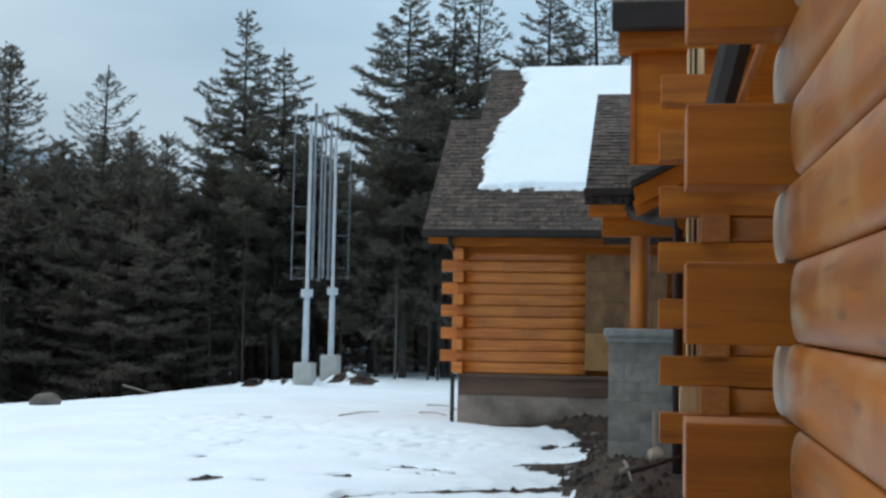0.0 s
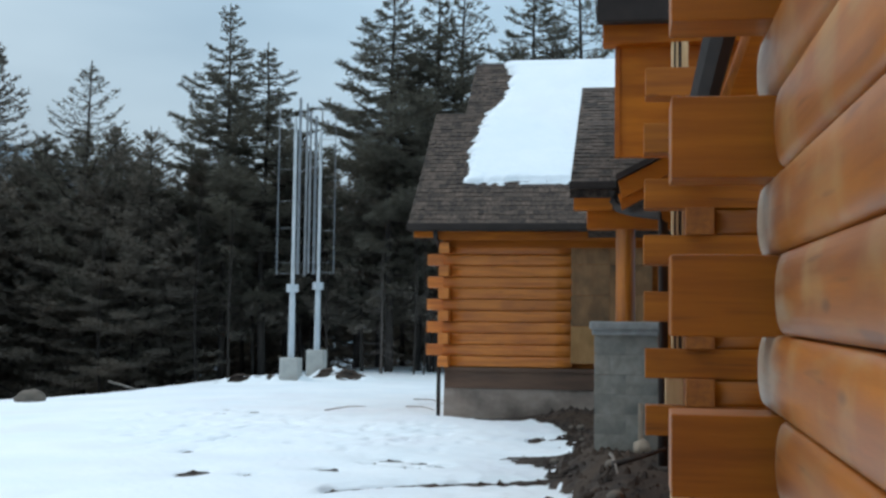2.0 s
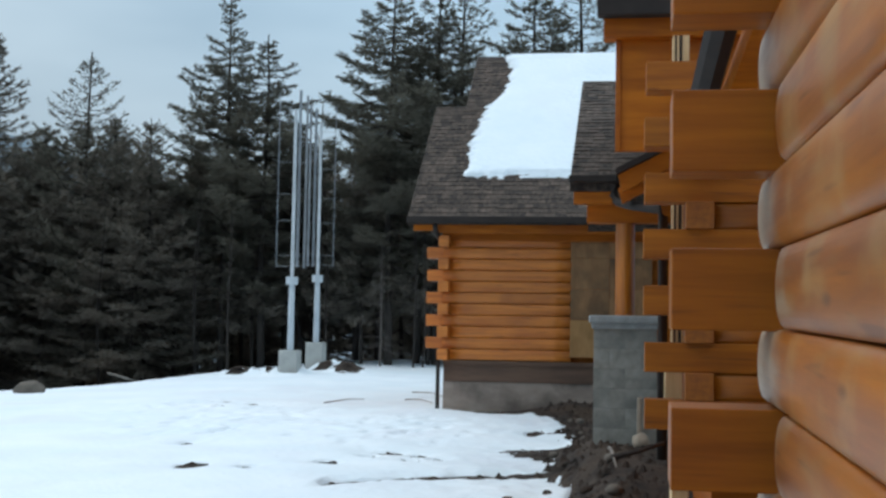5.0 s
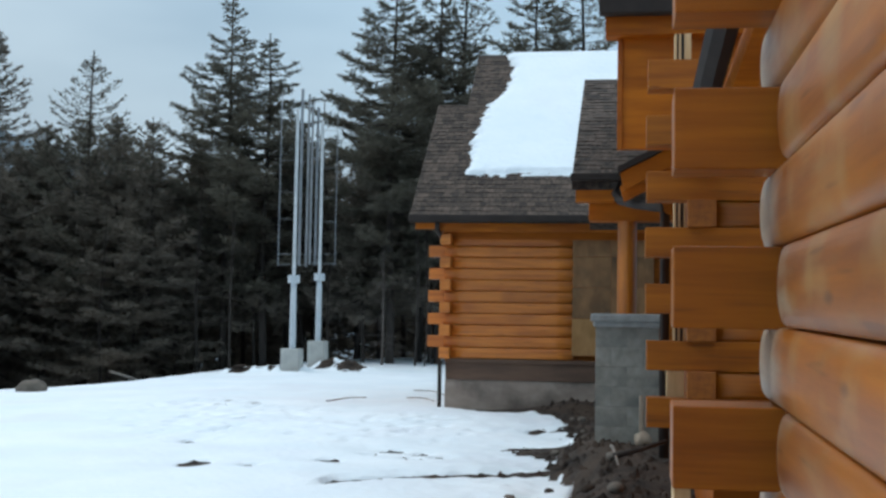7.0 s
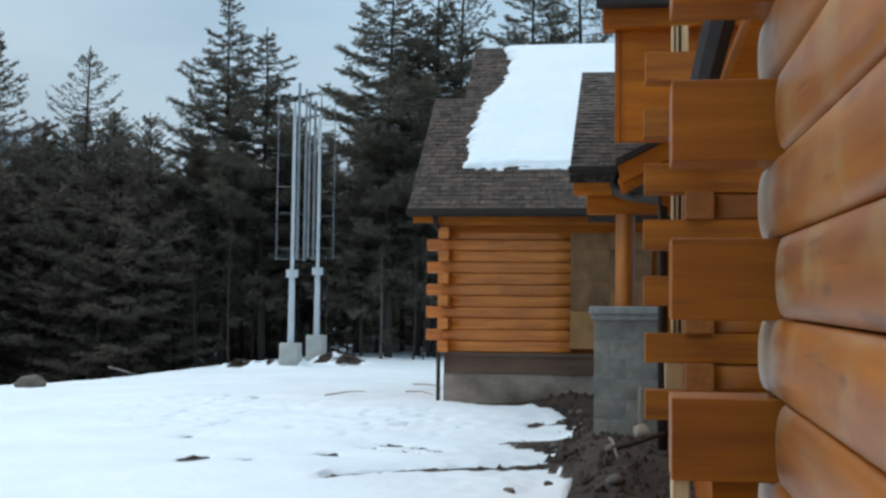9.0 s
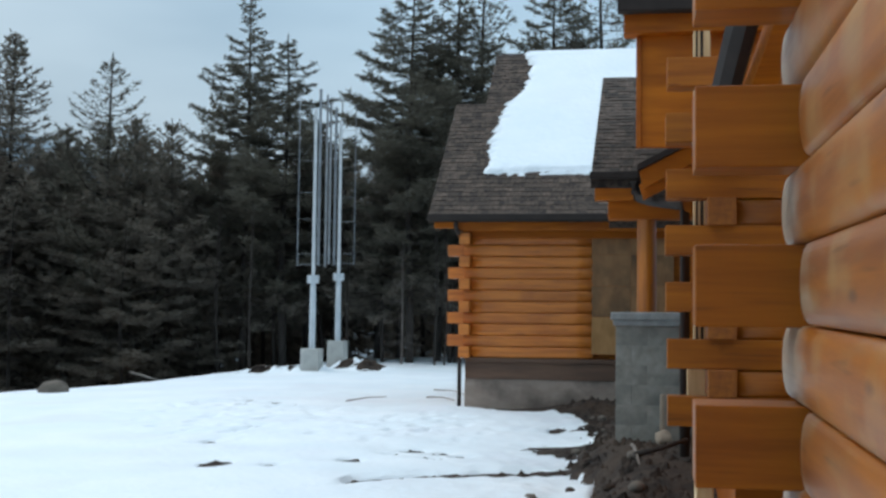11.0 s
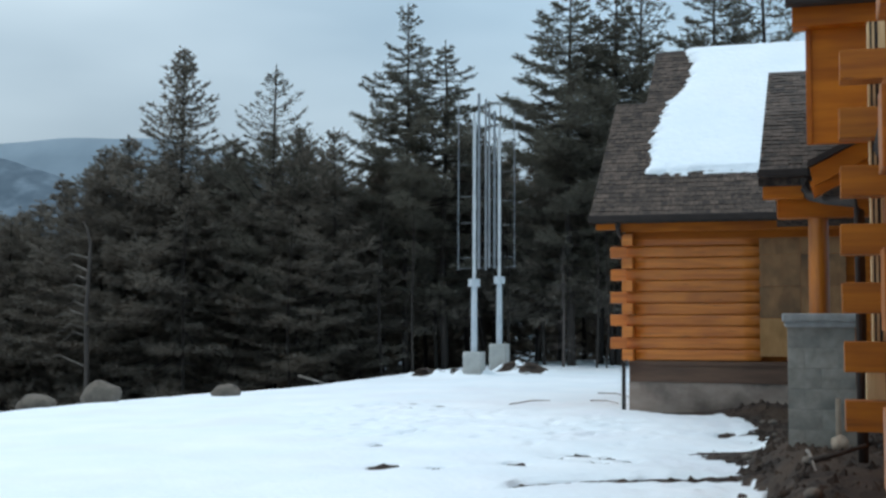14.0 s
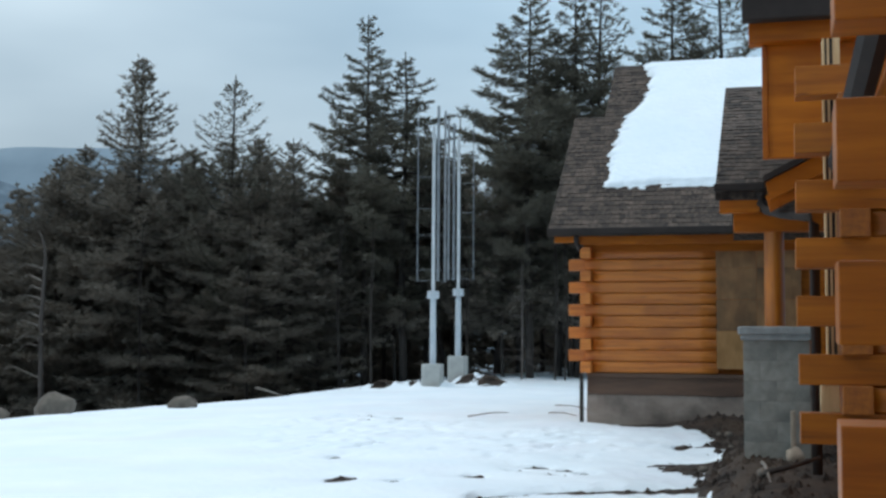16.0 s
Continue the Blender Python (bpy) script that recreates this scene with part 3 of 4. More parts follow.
part("shaft", tube([(0, 0, 1.66), (0, 0, 1.67), (0, 0, 1.7), (0, 0, 2.2), (0, 0, 2.64), (0, 0, 2.66)], [0.1, 0.1, 0.1, 0.099, 0.098, 0.098], 24), LOG_Z, post, smooth=True)
for f in post.children[0].data.polygons:
    f.use_smooth = len(f.vertices) == 4

pier = thing("masonry_pier", "grey concrete block pier with a cast cap stone", "pier")
part("cap_stone", box(-0.325, 0.395, 12.42, 13.12, 1.6, 1.682, 0.02), CAPST, pier)
part("cap_moulding", box(-0.3, 0.372, 12.44, 13.09, 1.545, 1.604, 0.02), CAPST, pier)
for r in range(7):
    z0 = 1.545 - 0.2 * (r + 1)
    cuts = (-0.275, 0.043, 0.36) if r % 2 == 0 else (-0.275, -0.115, 0.2, 0.36)
    for xa, xb in zip(cuts, cuts[1:]):
        part("block", box(xa + 0.0005, xb - 0.0005, 12.5, 13.06, z0 + 0.001, z0 + 0.2, 0.0025), CMU, pier)

gable = thing("gable_roof", "small shingled entry gable with an orange rake board", "roof", kind="structure")
ax, az, slope_g = -0.06, 3.06, 0.52
for nm, off0, off1, y0, y1, m in (("rake_board", -0.2, -0.03, 11.8, 11.86, BOARD), ("inner_rake", -0.3, -0.15, 11.88, 11.96, BOARD), ("roof_edge", -0.03, 0.03, 11.74, 14.6, METAL)):
    b = bmesh.new()
    xr = 3.0
    ps = [(ax + (0.06 if "rake" in nm else 0), off0), (xr, off0 + slope_g * xr), (xr, off1 + slope_g * xr), (ax + (0.02 if "rake" in nm else 0), off1)]
    f0 = [b.verts.new((x, y0, az + dz)) for x, dz in ps]
    f1 = [b.verts.new((x, y1, az + dz)) for x, dz in ps]
    b.faces.new(f0)
    b.faces.new(f1[::-1])
    for i in range(4):
        b.faces.new((f0[i], f1[i], f1[(i + 1) % 4], f0[(i + 1) % 4]))
    bmesh.ops.recalc_face_normals(b, faces=b.faces[:])
    part(nm, b, m, gable)

# sloping gutter and timber fascia under the near roof
slant = thing("sloping_gutter", "dark metal gutter with a timber fascia under the roof slope", "gutter")
part("gutter_trough", tube([(0.44, 8.32, 2.71), (0.5, 6.2, 3.12), (0.53, 5.2, 3.3)], [0.088, 0.084, 0.08], 8), METAL, slant)
part("fascia", tube([(0.585, 8.32, 2.68), (0.7, 6.2, 3.1), (0.75, 5.2, 3.3)], [0.1, 0.1, 0.1], 4), BOARD, slant)

# ---- garage ----
garage = thing("wall_garage_front", "orange log garage wall on brown skirting and a concrete footing", "log wall", kind="structure")
GY, GX = 20.5, -3.02
for k in range(11):
    z = 0.975 + 0.1905 * k
    if k % 2 == 1:
        ob = part("log", dlog(2.17, 0.1905, 0.15, 0.05, 'x'), LOG_G, garage)
        ob.location = (GX + 0.02, GY, z)
        tail = part("log_end", box(0, 0.3, 0, 0.16, 0.0, 0.192, 0.008), LOG_G, garage)
        tail.location = (GX - 0.265 + random.uniform(-0.01, 0.01), GY - 0.02, z)
    else:
        ob = part("log", dlog(2.05, 0.1905, 0.15, 0.05, 'x'), LOG_G, garage)
        ob.location = (GX + 0.14, GY, z)
        tail = part("log_end", box(0, 0.18, 0, 5.0, 0.0, 0.188, 0.012), LOG_G, garage)
        tail.location = (GX - 0.03, GY - 0.3, z)
part("skirting", box(GX + 0.05, 4.0, GY - 0.03, GY + 0.15, 0.62, 0.972, 0.006), BROWN, garage)
part("ledge", box(GX + 0.04, 4.0, GY - 0.06, GY + 0.1, 0.905, 0.972, 0.006), BROWN, garage)
part("footing", box(GX + 0.04, 4.0, GY - 0.01, GY + 4.5, -0.4, 0.62, 0.01), FOOT, garage)
part("inner_wall", box(GX + 0.1, 4.0, GY + 0.12, GY + 4.5, 0.6, 3.3, 0.0), BOARD, garage)
for x0, x1, z0, z1 in ((-0.845, -0.2, 2.72, 3.0), (-0.845, -0.2, 2.2, 2.715), (-0.845, -0.2, 1.68, 2.195), (-0.845, -0.33, 1.06, 1.675), (-0.195, 0.5, 2.72, 3.0), (-0.195, 0.5, 2.2, 2.715), (-0.195, 0.5, 1.06, 2.195)):
    part("boarding_sheet", box(x0, x1, GY - 0.05 + random.uniform(-0.004, 0.004), GY - 0.02, z0, z1, 0.002), PLY_NEW if z0 < 1.1 and x0 < -0.5 else PLY, garage)
part("fascia", box(GX - 0.04, 4.0, GY - 0.36, GY - 0.3, 3.1, 3.26, 0.006), BOARD, garage)
part("frieze", box(GX, 4.0, GY - 0.1, GY + 0.1, 2.99, 3.14, 0.006), BOARD, garage)
part("verge_board", box(-3.47, -3.1, GY - 0.36, GY - 0.3, 3.14, 3.26, 0.006), BOARD, garage)
ggut = thing("garage_gutter", "dark bronze gutter and downspout on the garage eave", "gutter")
part("gutter_trough", box(-3.56, 3.0, 19.95, 20.09, 3.255, 3.37, 0.012), METAL, ggut)
part("downspout", tube([(-3.09, 20.02, 3.26), (-3.08, 20.03, 3.12), (-3.05, 20.4, 3.0)], [0.04] * 3, 8), METAL, ggut, smooth=True)
dpost = thing("fence_stake", "slim dark metal stake beside the garage corner", "stake")
part("shaft", tube([(-3.04, 20.3, 0.0), (-3.04, 20.3, 0.95)], [0.035, 0.035], 8), METAL, dpost)
shingled("roof_garage_low", -3.55, 3.2, 20.0, 3.35, 23.0, 5.76, 0.2, "brown asphalt shingle garage roof with a snow sheet", single=300)
shingled("roof_garage_high", -2.98, 3.2, 22.9, 5.68, 24.66, 7.09, 0.3, "higher brown asphalt shingle roof of the garage")


def back_slope(name, x0, x1, y0, z0, y1, z1, label):
    """The far side of a roof, from the ridge (y0, z0) down to (y1, z1)."""
    b = bmesh.new()
    top = [b.verts.new(p) for p in ((x0, y0, z0), (x1, y0, z0), (x1, y1, z1), (x0, y1, z1))]
    low = [b.verts.new(v.co - Vector((0, 0, 0.12))) for v in top]
    b.faces.new(top)
    b.faces.new(low[::-1])
    for i in range(4):
        b.faces.new((top[i], low[i], low[(i + 1) % 4], top[(i + 1) % 4]))
    bmesh.ops.recalc_face_normals(b, faces=b.faces[:])
    return tagged(finish(name, b, SHINGLES), label, "roof", kind="structure")


back_slope("roof_garage_back", -3.55, -2.98, 23.0, 5.76, 26.0, 3.35, "far slope of the garage roof")
back_slope("roof_garage_high_back", -2.98, 3.2, 24.66, 7.09, 29.3, 3.35, "far slope of the higher garage roof")
back_slope("roof_upper_back", 0.1, 3.0, 12.0, 6.0, 14.6, 4.2, "far slope of the upper wing roof")
back_slope("roof_breezeway_back", -0.53, 3.0, 16.2, 4.84, 19.4, 3.2, "far slope of the breezeway roof")
gab = bmesh.new()
ring = [[gab.verts.new((x, y, z)) for y, z in ((20.55, 3.25), (22.98, 5.55), (25.4, 3.25))] for x in (-2.98, -2.86)]
gab.faces.new(ring[0])
gab.faces.new(ring[1][::-1])
for i in range(3):
    gab.faces.new((ring[0][i], ring[1][i], ring[1][(i + 1) % 3], ring[0][(i + 1) % 3]))
bmesh.ops.recalc_face_normals(gab, faces=gab.faces[:])
tagged(finish("wall_garage_gable", gab, BOARD), "orange boarded gable of the garage", "gable wall", kind="structure")
# snow sheet on the slope
xs = np.arange(-2.95, 3.1, 0.05)
ss = np.arange(1.15, 6.0, 0.06)
verts, faces, keep = [], [], {}


def snow_left(s):
    pts = ((1.2, -2.66), (2.3, -2.68), (3.0, -2.62), (3.8, -2.52), (4.25, -2.3), (4.8, -2.18), (5.3, -2.14), (5.7, -2.24), (6.0, -2.34))
    for (sa, xa), (sb, xb) in zip(pts, pts[1:]):
        if s <= sb:
            return xa + (xb - xa) * max(0, (s - sa)) / (sb - sa)
    return pts[-1][1]


for j, s in enumerate(ss):
    for i, x in enumerate(xs):
        ragged = 0.1 * noise.noise(Vector((x * 2, s * 13, 0))) + 0.05 * noise.noise(Vector((x * 9, s * 3, 4)))
        inside = min(x - snow_left(s) + 0.07 + ragged * 1.3, s - 1.26 + ragged * 1.2)
        up = 0.08 * min(1.0, max(-0.6, inside / 0.12))
        cy, cz = 20.0 + 0.7797 * s, 3.35 + 0.6262 * s
        verts.append((x, cy - 0.6262 * up, cz + 0.7797 * up))
nx = len(xs)
for j in range(len(ss) - 1):
    for i in range(nx - 1):
        faces.append((j * nx + i, j * nx + i + 1, (j + 1) * nx + i + 1, (j + 1) * nx + i))
rs = raw("roof_snow", verts, faces, SNOW, smooth=True)
tagged(rs, "smooth sheet of snow with a ragged edge on the garage roof", "snow", kind="structure")


# ---- wind turbines ----
def turbine(x, y, z, turn, s=1.0):
    t = thing("wind_turbine", "slender grey vertical axis wind turbine on a concrete block", "wind turbine", at=(x, y, z), group="wind turbines")
    part("footing", box(-0.26, 0.26, -0.26, 0.26, -0.35, 0.68, 0.02), CONC, t)
    part("pole", tube([(0, 0, 0.68), (0, 0, 2.55)], [0.092, 0.082], 14), PAINT, t)
    part("flange", tube([(0, 0, 2.5), (0, 0, 2.72)], [0.17, 0.17], 16), PAINT, t)
    part("shaft", tube([(0, 0, 2.72), (0, 0, 7.4)], [0.052, 0.046], 12), STEEL, t)
    for k in range(3):
        a = radians(turn + 120 * k)
        cx, cy = math.cos(a), math.sin(a)
        plate = box(0.457, 0.473, -0.038, 0.038, 2.98, 7.9, 0.004)
        bmesh.ops.rotate(plate, cent=(0, 0, 0), matrix=Matrix.Rotation(a, 3, 'Z'), verts=plate.verts)
        blade = part("blade", plate, BLADE, t)
        for h in (3.02, 3.32, 4.3, 5.05, 5.95, 7.1):
            part("strut", tube([(0, 0, h), (cx * 0.46, cy * 0.46, h)], [0.006, 0.006], 6), BLADE, blade)
    return t


turbine(-9.1, 33.0, 0.12, 181)
turbine(-9.13, 36.0, 0.3, 3)


# ---- trees ----

def blade(verts, faces, p, v, length, width, rng):
    """One bundle of needles: a thin pointed sliver from p along v."""
    side = v.cross(Vector((rng.gauss(0, 1), rng.gauss(0, 1), rng.gauss(0, 1)))).normalized() * width * 0.5
    i = len(verts)
    verts += [p - side, p + side, p + v * length]
    faces.append((i, i + 1, i + 2))


def conifer(name, label, h, spread, seed, style, mat, first=0.2, step=0.6, gap=0.13, needle=(0.16, 0.28), width=0.034, sprays=3, fluff=0.05):
    """style 'pine': open whorls of level plumes with upturned tips; 'spruce': close whorls that droop; 'wispy': thin upswept see-through limbs."""
    rng = random.Random(seed)
    tree = thing(name, label, "tree")
    ph = rng.uniform(0, 6)
    way = [Vector((0.05 * math.sin(ph + k * 0.8), 0.05 * math.cos(ph + k), -1 + (h + 1) * k / 8)) for k in range(9)]
    part("trunk", tube(way, [0.0085 * h * (1 - 0.95 * k / 8) + 0.012 for k in range(9)], 9), BARK, tree, smooth=True)
    limbs = bmesh.new()
    verts, faces = [], []
    up = Vector((0, 0, 1))
    z = first * h
    while z < 0.962 * h:
        u = z / h
        z += step * rng.uniform(0.6, 1.3) * (1.1 - 0.5 * u)
        if style == 'pine':
            reach = min(3.1, spread * (1 - u) ** 1.2) * min(1.0, 0.45 + 1.6 * max(0.0, u - first))
            rise, tip, start, n = 0.02 + 0.6 * max(0.0, u - 0.8) / 0.2 + rng.uniform(-0.08, 0.1), 0.11, 0.3, rng.choice((3, 4, 5, 5))
        elif style == 'spruce':
            reach = min(2.9, spread * (1 - u) ** 1.1)
            rise, tip, start, n = -0.28 + 0.95 * u * u + rng.uniform(-0.12, 0.1), 0.12, 0.1, rng.choice((5, 6, 7))
        else:
            reach = min(2.7, spread * (1 - u) ** 1.2)
            rise, tip, start, n = 0.1 + 0.35 * u * u + rng.uniform(-0.1, 0.15), 0.2, 0.3, rng.choice((3, 4, 5))
        reach = reach + 0.04
        a0 = rng.uniform(0, 6.28)
        for k in range(n):
            a = a0 + 6.283 * k / n + rng.uniform(-0.45, 0.45)
            ln = reach * rng.choice((0.45, 0.7, 0.85, 1.0, 1.12)) * rng.uniform(0.85, 1.1)
            d = Vector((math.cos(a), math.sin(a), rise + rng.uniform(-0.06, 0.06)))
            side = Vector((-d.y, d.x, 0)).normalized()
            bow = rng.uniform(-0.12, 0.12)
            c0 = Vector((0, 0, z + rng.uniform(-0.12, 0.12)))

            def spot(f):
                return c0 + d * (ln * f) + side * (bow * ln * f * f) + up * (ln * (tip * f ** 3 - 0.09 * math.sin(math.pi * f)))
            r = 0.006 + 0.011 * ln
            tube([spot(0), spot(0.45), spot(0.8), spot(1)], [r, r * 0.7, r * 0.4, r * 0.15], 3, limbs)
            f, s = start, 1
            while f <= 1.0:
                s = -s
                at = spot(f)
                fwd = (spot(min(1, f + 0.05)) - spot(f - 0.05)).normalized()
                tl = min(0.85, 0.12 + 0.42 * ln * (1.08 - f) * min(1.0, 0.4 + f)) * rng.uniform(0.5, 1.15)
                td = (fwd * rng.uniform(0.5, 0.9) + side * (s * rng.uniform(0.4, 0.95)) + up * rng.uniform(-0.2, 0.22)).normalized()
                m = max(1, int(tl / (gap * 0.95)))
                for j in range(m + 1):
                    q = at + td * (tl * j / m) + up * rng.uniform(-fluff, fluff) + side * rng.uniform(-0.03, 0.03)
                    for _ in range(sprays):
                        v = (td * 0.75 + Vector((rng.gauss(0, 0.55), rng.gauss(0, 0.55), rng.gauss(0.12, 0.5)))).normalized()
                        blade(verts, faces, q, v, rng.uniform(*needle) * (1.2 - 0.55 * u), width * rng.uniform(0.7, 1.3), rng)
                f += gap * rng.uniform(0.7, 1.2) / max(ln, 0.3)
            for _ in range(sprays * 3):
                v = (d.normalized() + Vector((rng.gauss(0, 0.4), rng.gauss(0, 0.4), rng.gauss(0.2, 0.35)))).normalized()
                blade(verts, faces, spot(rng.uniform(0.85, 1.0)), v, needle[1] * (1.15 - 0.65 * u), width, rng)
    for k in range(26):
        v = Vector((rng.gauss(0, 0.5), rng.gauss(0, 0.5), 1)).normalized()
        blade(verts, faces, way[-1] - up * (0.032 * k), v, 0.08 + 0.005 * k, width * 0.7, rng)
    tagged(part("branchwork", limbs, BARK, tree), kind="stuff")
    raw("crown", verts, faces, mat, tree)
    return tree


def bare_tree(name, label, h, seed, mat, spread=0.22, thick=0.012, twigs=True, cat="tree", bend=0.02, limbs=2.5):
    rng = random.Random(seed)
    t = thing(name, label, cat)
    pts = [Vector((bend * h * math.sin(k * 1.1 + seed), bend * h * math.cos(k * 0.9), -0.8 + (h + 0.8) * k / 7)) for k in range(8)]
    part("trunk", tube(pts, [thick * h * (1 - 0.85 * k / 7) for k in range(8)], 8), mat, t, smooth=True)
    b = bmesh.new()
    for _ in range(int(h * (5 if twigs else limbs))):
        u = rng.uniform(0.25, 0.97)
        p = pts[0].lerp(pts[-1], u)
        a = rng.uniform(0, 6.28)
        ln = h * spread * (1.1 - u) * rng.uniform(0.5, 1.2)
        up = rng.uniform(0.1, 0.9) if twigs else rng.uniform(-0.25, 0.15)
        d = Vector((math.cos(a), math.sin(a), up))
        q = p + d * ln * 0.5
        e = q + (d + Vector((0, 0, 0.3 if twigs else -0.1))) * ln * 0.5
        tube([p, q, e], [0.018, 0.012, 0.004], 4, b)
        if twigs:
            for _ in range(5):
                s = p.lerp(e, rng.uniform(0.4, 1))
                v = (d + Vector((rng.gauss(0, 0.6), rng.gauss(0, 0.6), rng.uniform(0.1, 0.9)))) * ln * rng.uniform(0.15, 0.4)
                tube([s, s + v], [0.007, 0.003], 3, b)
    tagged(part("branchwork", b, mat, t), kind="stuff")
    return t


PINE_LB = "tall dark white pine with flat open tiers of limbs"
SPRUCE_LB = "dense dark spruce at the edge of the woods"
pines = [conifer("pine_tree", PINE_LB, 16, 8.0 + 0.5 * k, 11 + k, 'pine', NEEDLE, 0.22 - 0.03 * k, 0.52, 0.1, (0.15, 0.27), 0.034, 8) for k in range(3)]
spruces = [conifer("spruce_tree", SPRUCE_LB, 13, 5.8, 31 + k, 'spruce', NEEDLE_D, 0.06, 0.36, 0.15, (0.15, 0.27), 0.036, 6) for k in range(3)]
sparse = conifer("larch_tree", "thin greyish conifer with a sparse see-through crown", 15, 7.4, 55, 'wispy', NEEDLE, 0.2, 0.42, 0.15, (0.15, 0.3), 0.028, 6)
fillers = [conifer("spruce_tree", SPRUCE_LB, 13, 6.2, 71 + k, 'spruce', NEEDLE_D, 0.27, 0.5, 0.3, (0.24, 0.4), 0.055, 9, 0.3) for k in range(3)]
backs = [conifer("spruce_tree", SPRUCE_LB, 13, 6.2, 81 + k, 'spruce', NEEDLE_D, 0.05, 0.6, 0.34, (0.4, 0.65), 0.1, 4, 0.3) for k in range(2)]


def dead_snag():
    """A bleached dead trunk with a bent top and bare limbs that reach out to one side."""
    rng = random.Random(8)
    t = thing("dead_tree", "bleached dead tree with bare limbs at the wood edge", "dead tree")
    part("trunk", tube([(0, 0, -0.8), (0.03, 0, 1.5), (-0.02, 0, 3.4), (0.05, 0, 5.3), (-0.06, 0, 5.75), (-0.2, 0, 5.95)], [0.08, 0.07, 0.058, 0.042, 0.03, 0.012], 8), TWIG, t, smooth=True)
    for z in (1.9, 2.75, 2.95, 3.3, 3.55, 3.8, 4.05, 4.3, 4.55, 4.9):
        ln = rng.uniform(0.7, 1.5) if z > 2 else 2.2
        a = math.pi + rng.uniform(-0.5, 0.5)
        d = Vector((math.cos(a), math.sin(a), 0))
        part("limb", tube([Vector((0, 0, z)), Vector((0, 0, z)) + d * ln * 0.5 + Vector((0, 0, 0.14 * ln)), Vector((0, 0, z)) + d * ln + Vector((0, 0, rng.uniform(-0.3, 0.1)))], [0.022, 0.017, 0.006], 5), DEADWOOD, t)
    return t


def plant(proto, used, h0, x, y, top, turn, wide=1.0):
    base = ground_z(x, y)
    s = (top - base) / h0
    m = pose(x, y, base, 0, 0, turn)
    ob = proto if not used else copy_thing(proto, m)
    ob.matrix_basis = m
    ob.scale = (s * wide, s * wide, s)
    return ob


first_use = set()


def put(proto, h0, x, y, top, turn, wide=1.0, group="woodland edge"):
    ob = plant(proto, proto.name in first_use, h0, x, y, top, turn, wide)
    first_use.add(proto.name)
    return tagged(ob, group=group)


# the trees that stand out against the sky
put(spruces[0], 13, -22.74, 41.00, 12.03, 10, 1.1)
put(spruces[1], 13, -26.43, 41.50, 8.54, 80, 1.3)
put(spruces[2], 13, -25.21, 41.25, 8.84, 140, 1.3)
put(sparse, 15, -19.07, 41.25, 11.22, 20, 1.25)
put(spruces[1], 13, -17.82, 40.75, 8.80, 200, 1.3)
put(spruces[2], 13, -16.39, 40.50, 8.64, 30, 1.2)
put(pines[0], 16, -14.04, 41.75, 13.32, 0, 1.1)
put(pines[1], 16, -12.54, 41.50, 11.79, 70, 1.4)
put(pines[2], 16, -7.87, 40.75, 13.73, 30, 1.25)
put(pines[0], 16, -6.40, 41.75, 14.03, 130, 1.2)
put(pines[0], 16, -7.1, 42.5, 12.6, 260, 1.35)
put(sparse, 15, -5.61, 42.50, 14.34, 90, 1.3)
put(pines[1], 16, -2.98, 41.50, 14.05, 220, 1.2)
put(sparse, 15, -1.49, 42.00, 14.72, 200, 1.4)
put(pines[2], 16, 1.27, 42.50, 12.98, 300, 1.2)
# the dense fill behind and below them
rng_w = random.Random(5)
for row, (y0, count, low) in enumerate(((43, 28, 7.2), (49, 26, 8.2), (58, 18, 9.2), (70, 16, 10.6))):
    for k in range(count):
        x = -40 - 12 * row * 0.5 + (50 + 12 * row) * (k + rng_w.uniform(0.1, 0.9)) / count
        y = y0 + rng_w.uniform(-1.5, 4)
        top = low + rng_w.uniform(-1.3, 1.2)
        if x / y < -0.62:
            top *= 0.72
        put(fillers[k % 3] if row == 0 else backs[k % 2], 13, x, y, top, rng_w.uniform(0, 360), rng_w.uniform(1.05, 1.4))
bt = bare_tree("bare_tree", "leafless grey hardwood among the pines", 11, 4, TWIG)
put(bt, 11, -11.0, 44, 9.9, 0, 1.0)
put(bt, 11, -10.0, 46, 9.0, 100, 1.0)
put(bt, 11, -12.2, 45, 9.0, 210, 1.0)
for x, y, top, turn in ((-11.6, 45, 7.8, 0), (-10.4, 47, 8.4, 60), (-9.3, 46, 8.2, 130), (-12.8, 48, 8.4, 200), (-17.5, 48, 8.0, 15), (-19.5, 47, 7.9, 75), (-8.9, 41.3, 6.6, 40), (-6.6, 41.6, 7.6, 95), (-4.9, 42.0, 8.4, 10), (-15.2, 42.5, 7.4, 160), (-13.0, 42.0, 6.2, 30), (-21.0, 42.0, 8.6, 220), (-24.0, 42.2, 8.4, 310), (-30.4, 43, 6.5, 15), (-33.2, 43.4, 6.1, 85), (-28.9, 42.6, 7.4, 150), (-31.7, 43.8, 6.3, 205), (-27.4, 42.4, 7.9, 260), (-19.9, 42.6, 9.0, 120), (-15.6, 43.4, 8.2, 310), (-11.8, 43.0, 8.6, 33), (-18.4, 42.8, 8.4, 280)):
    put(fillers[0], 13, x, y, top, turn, 1.2)


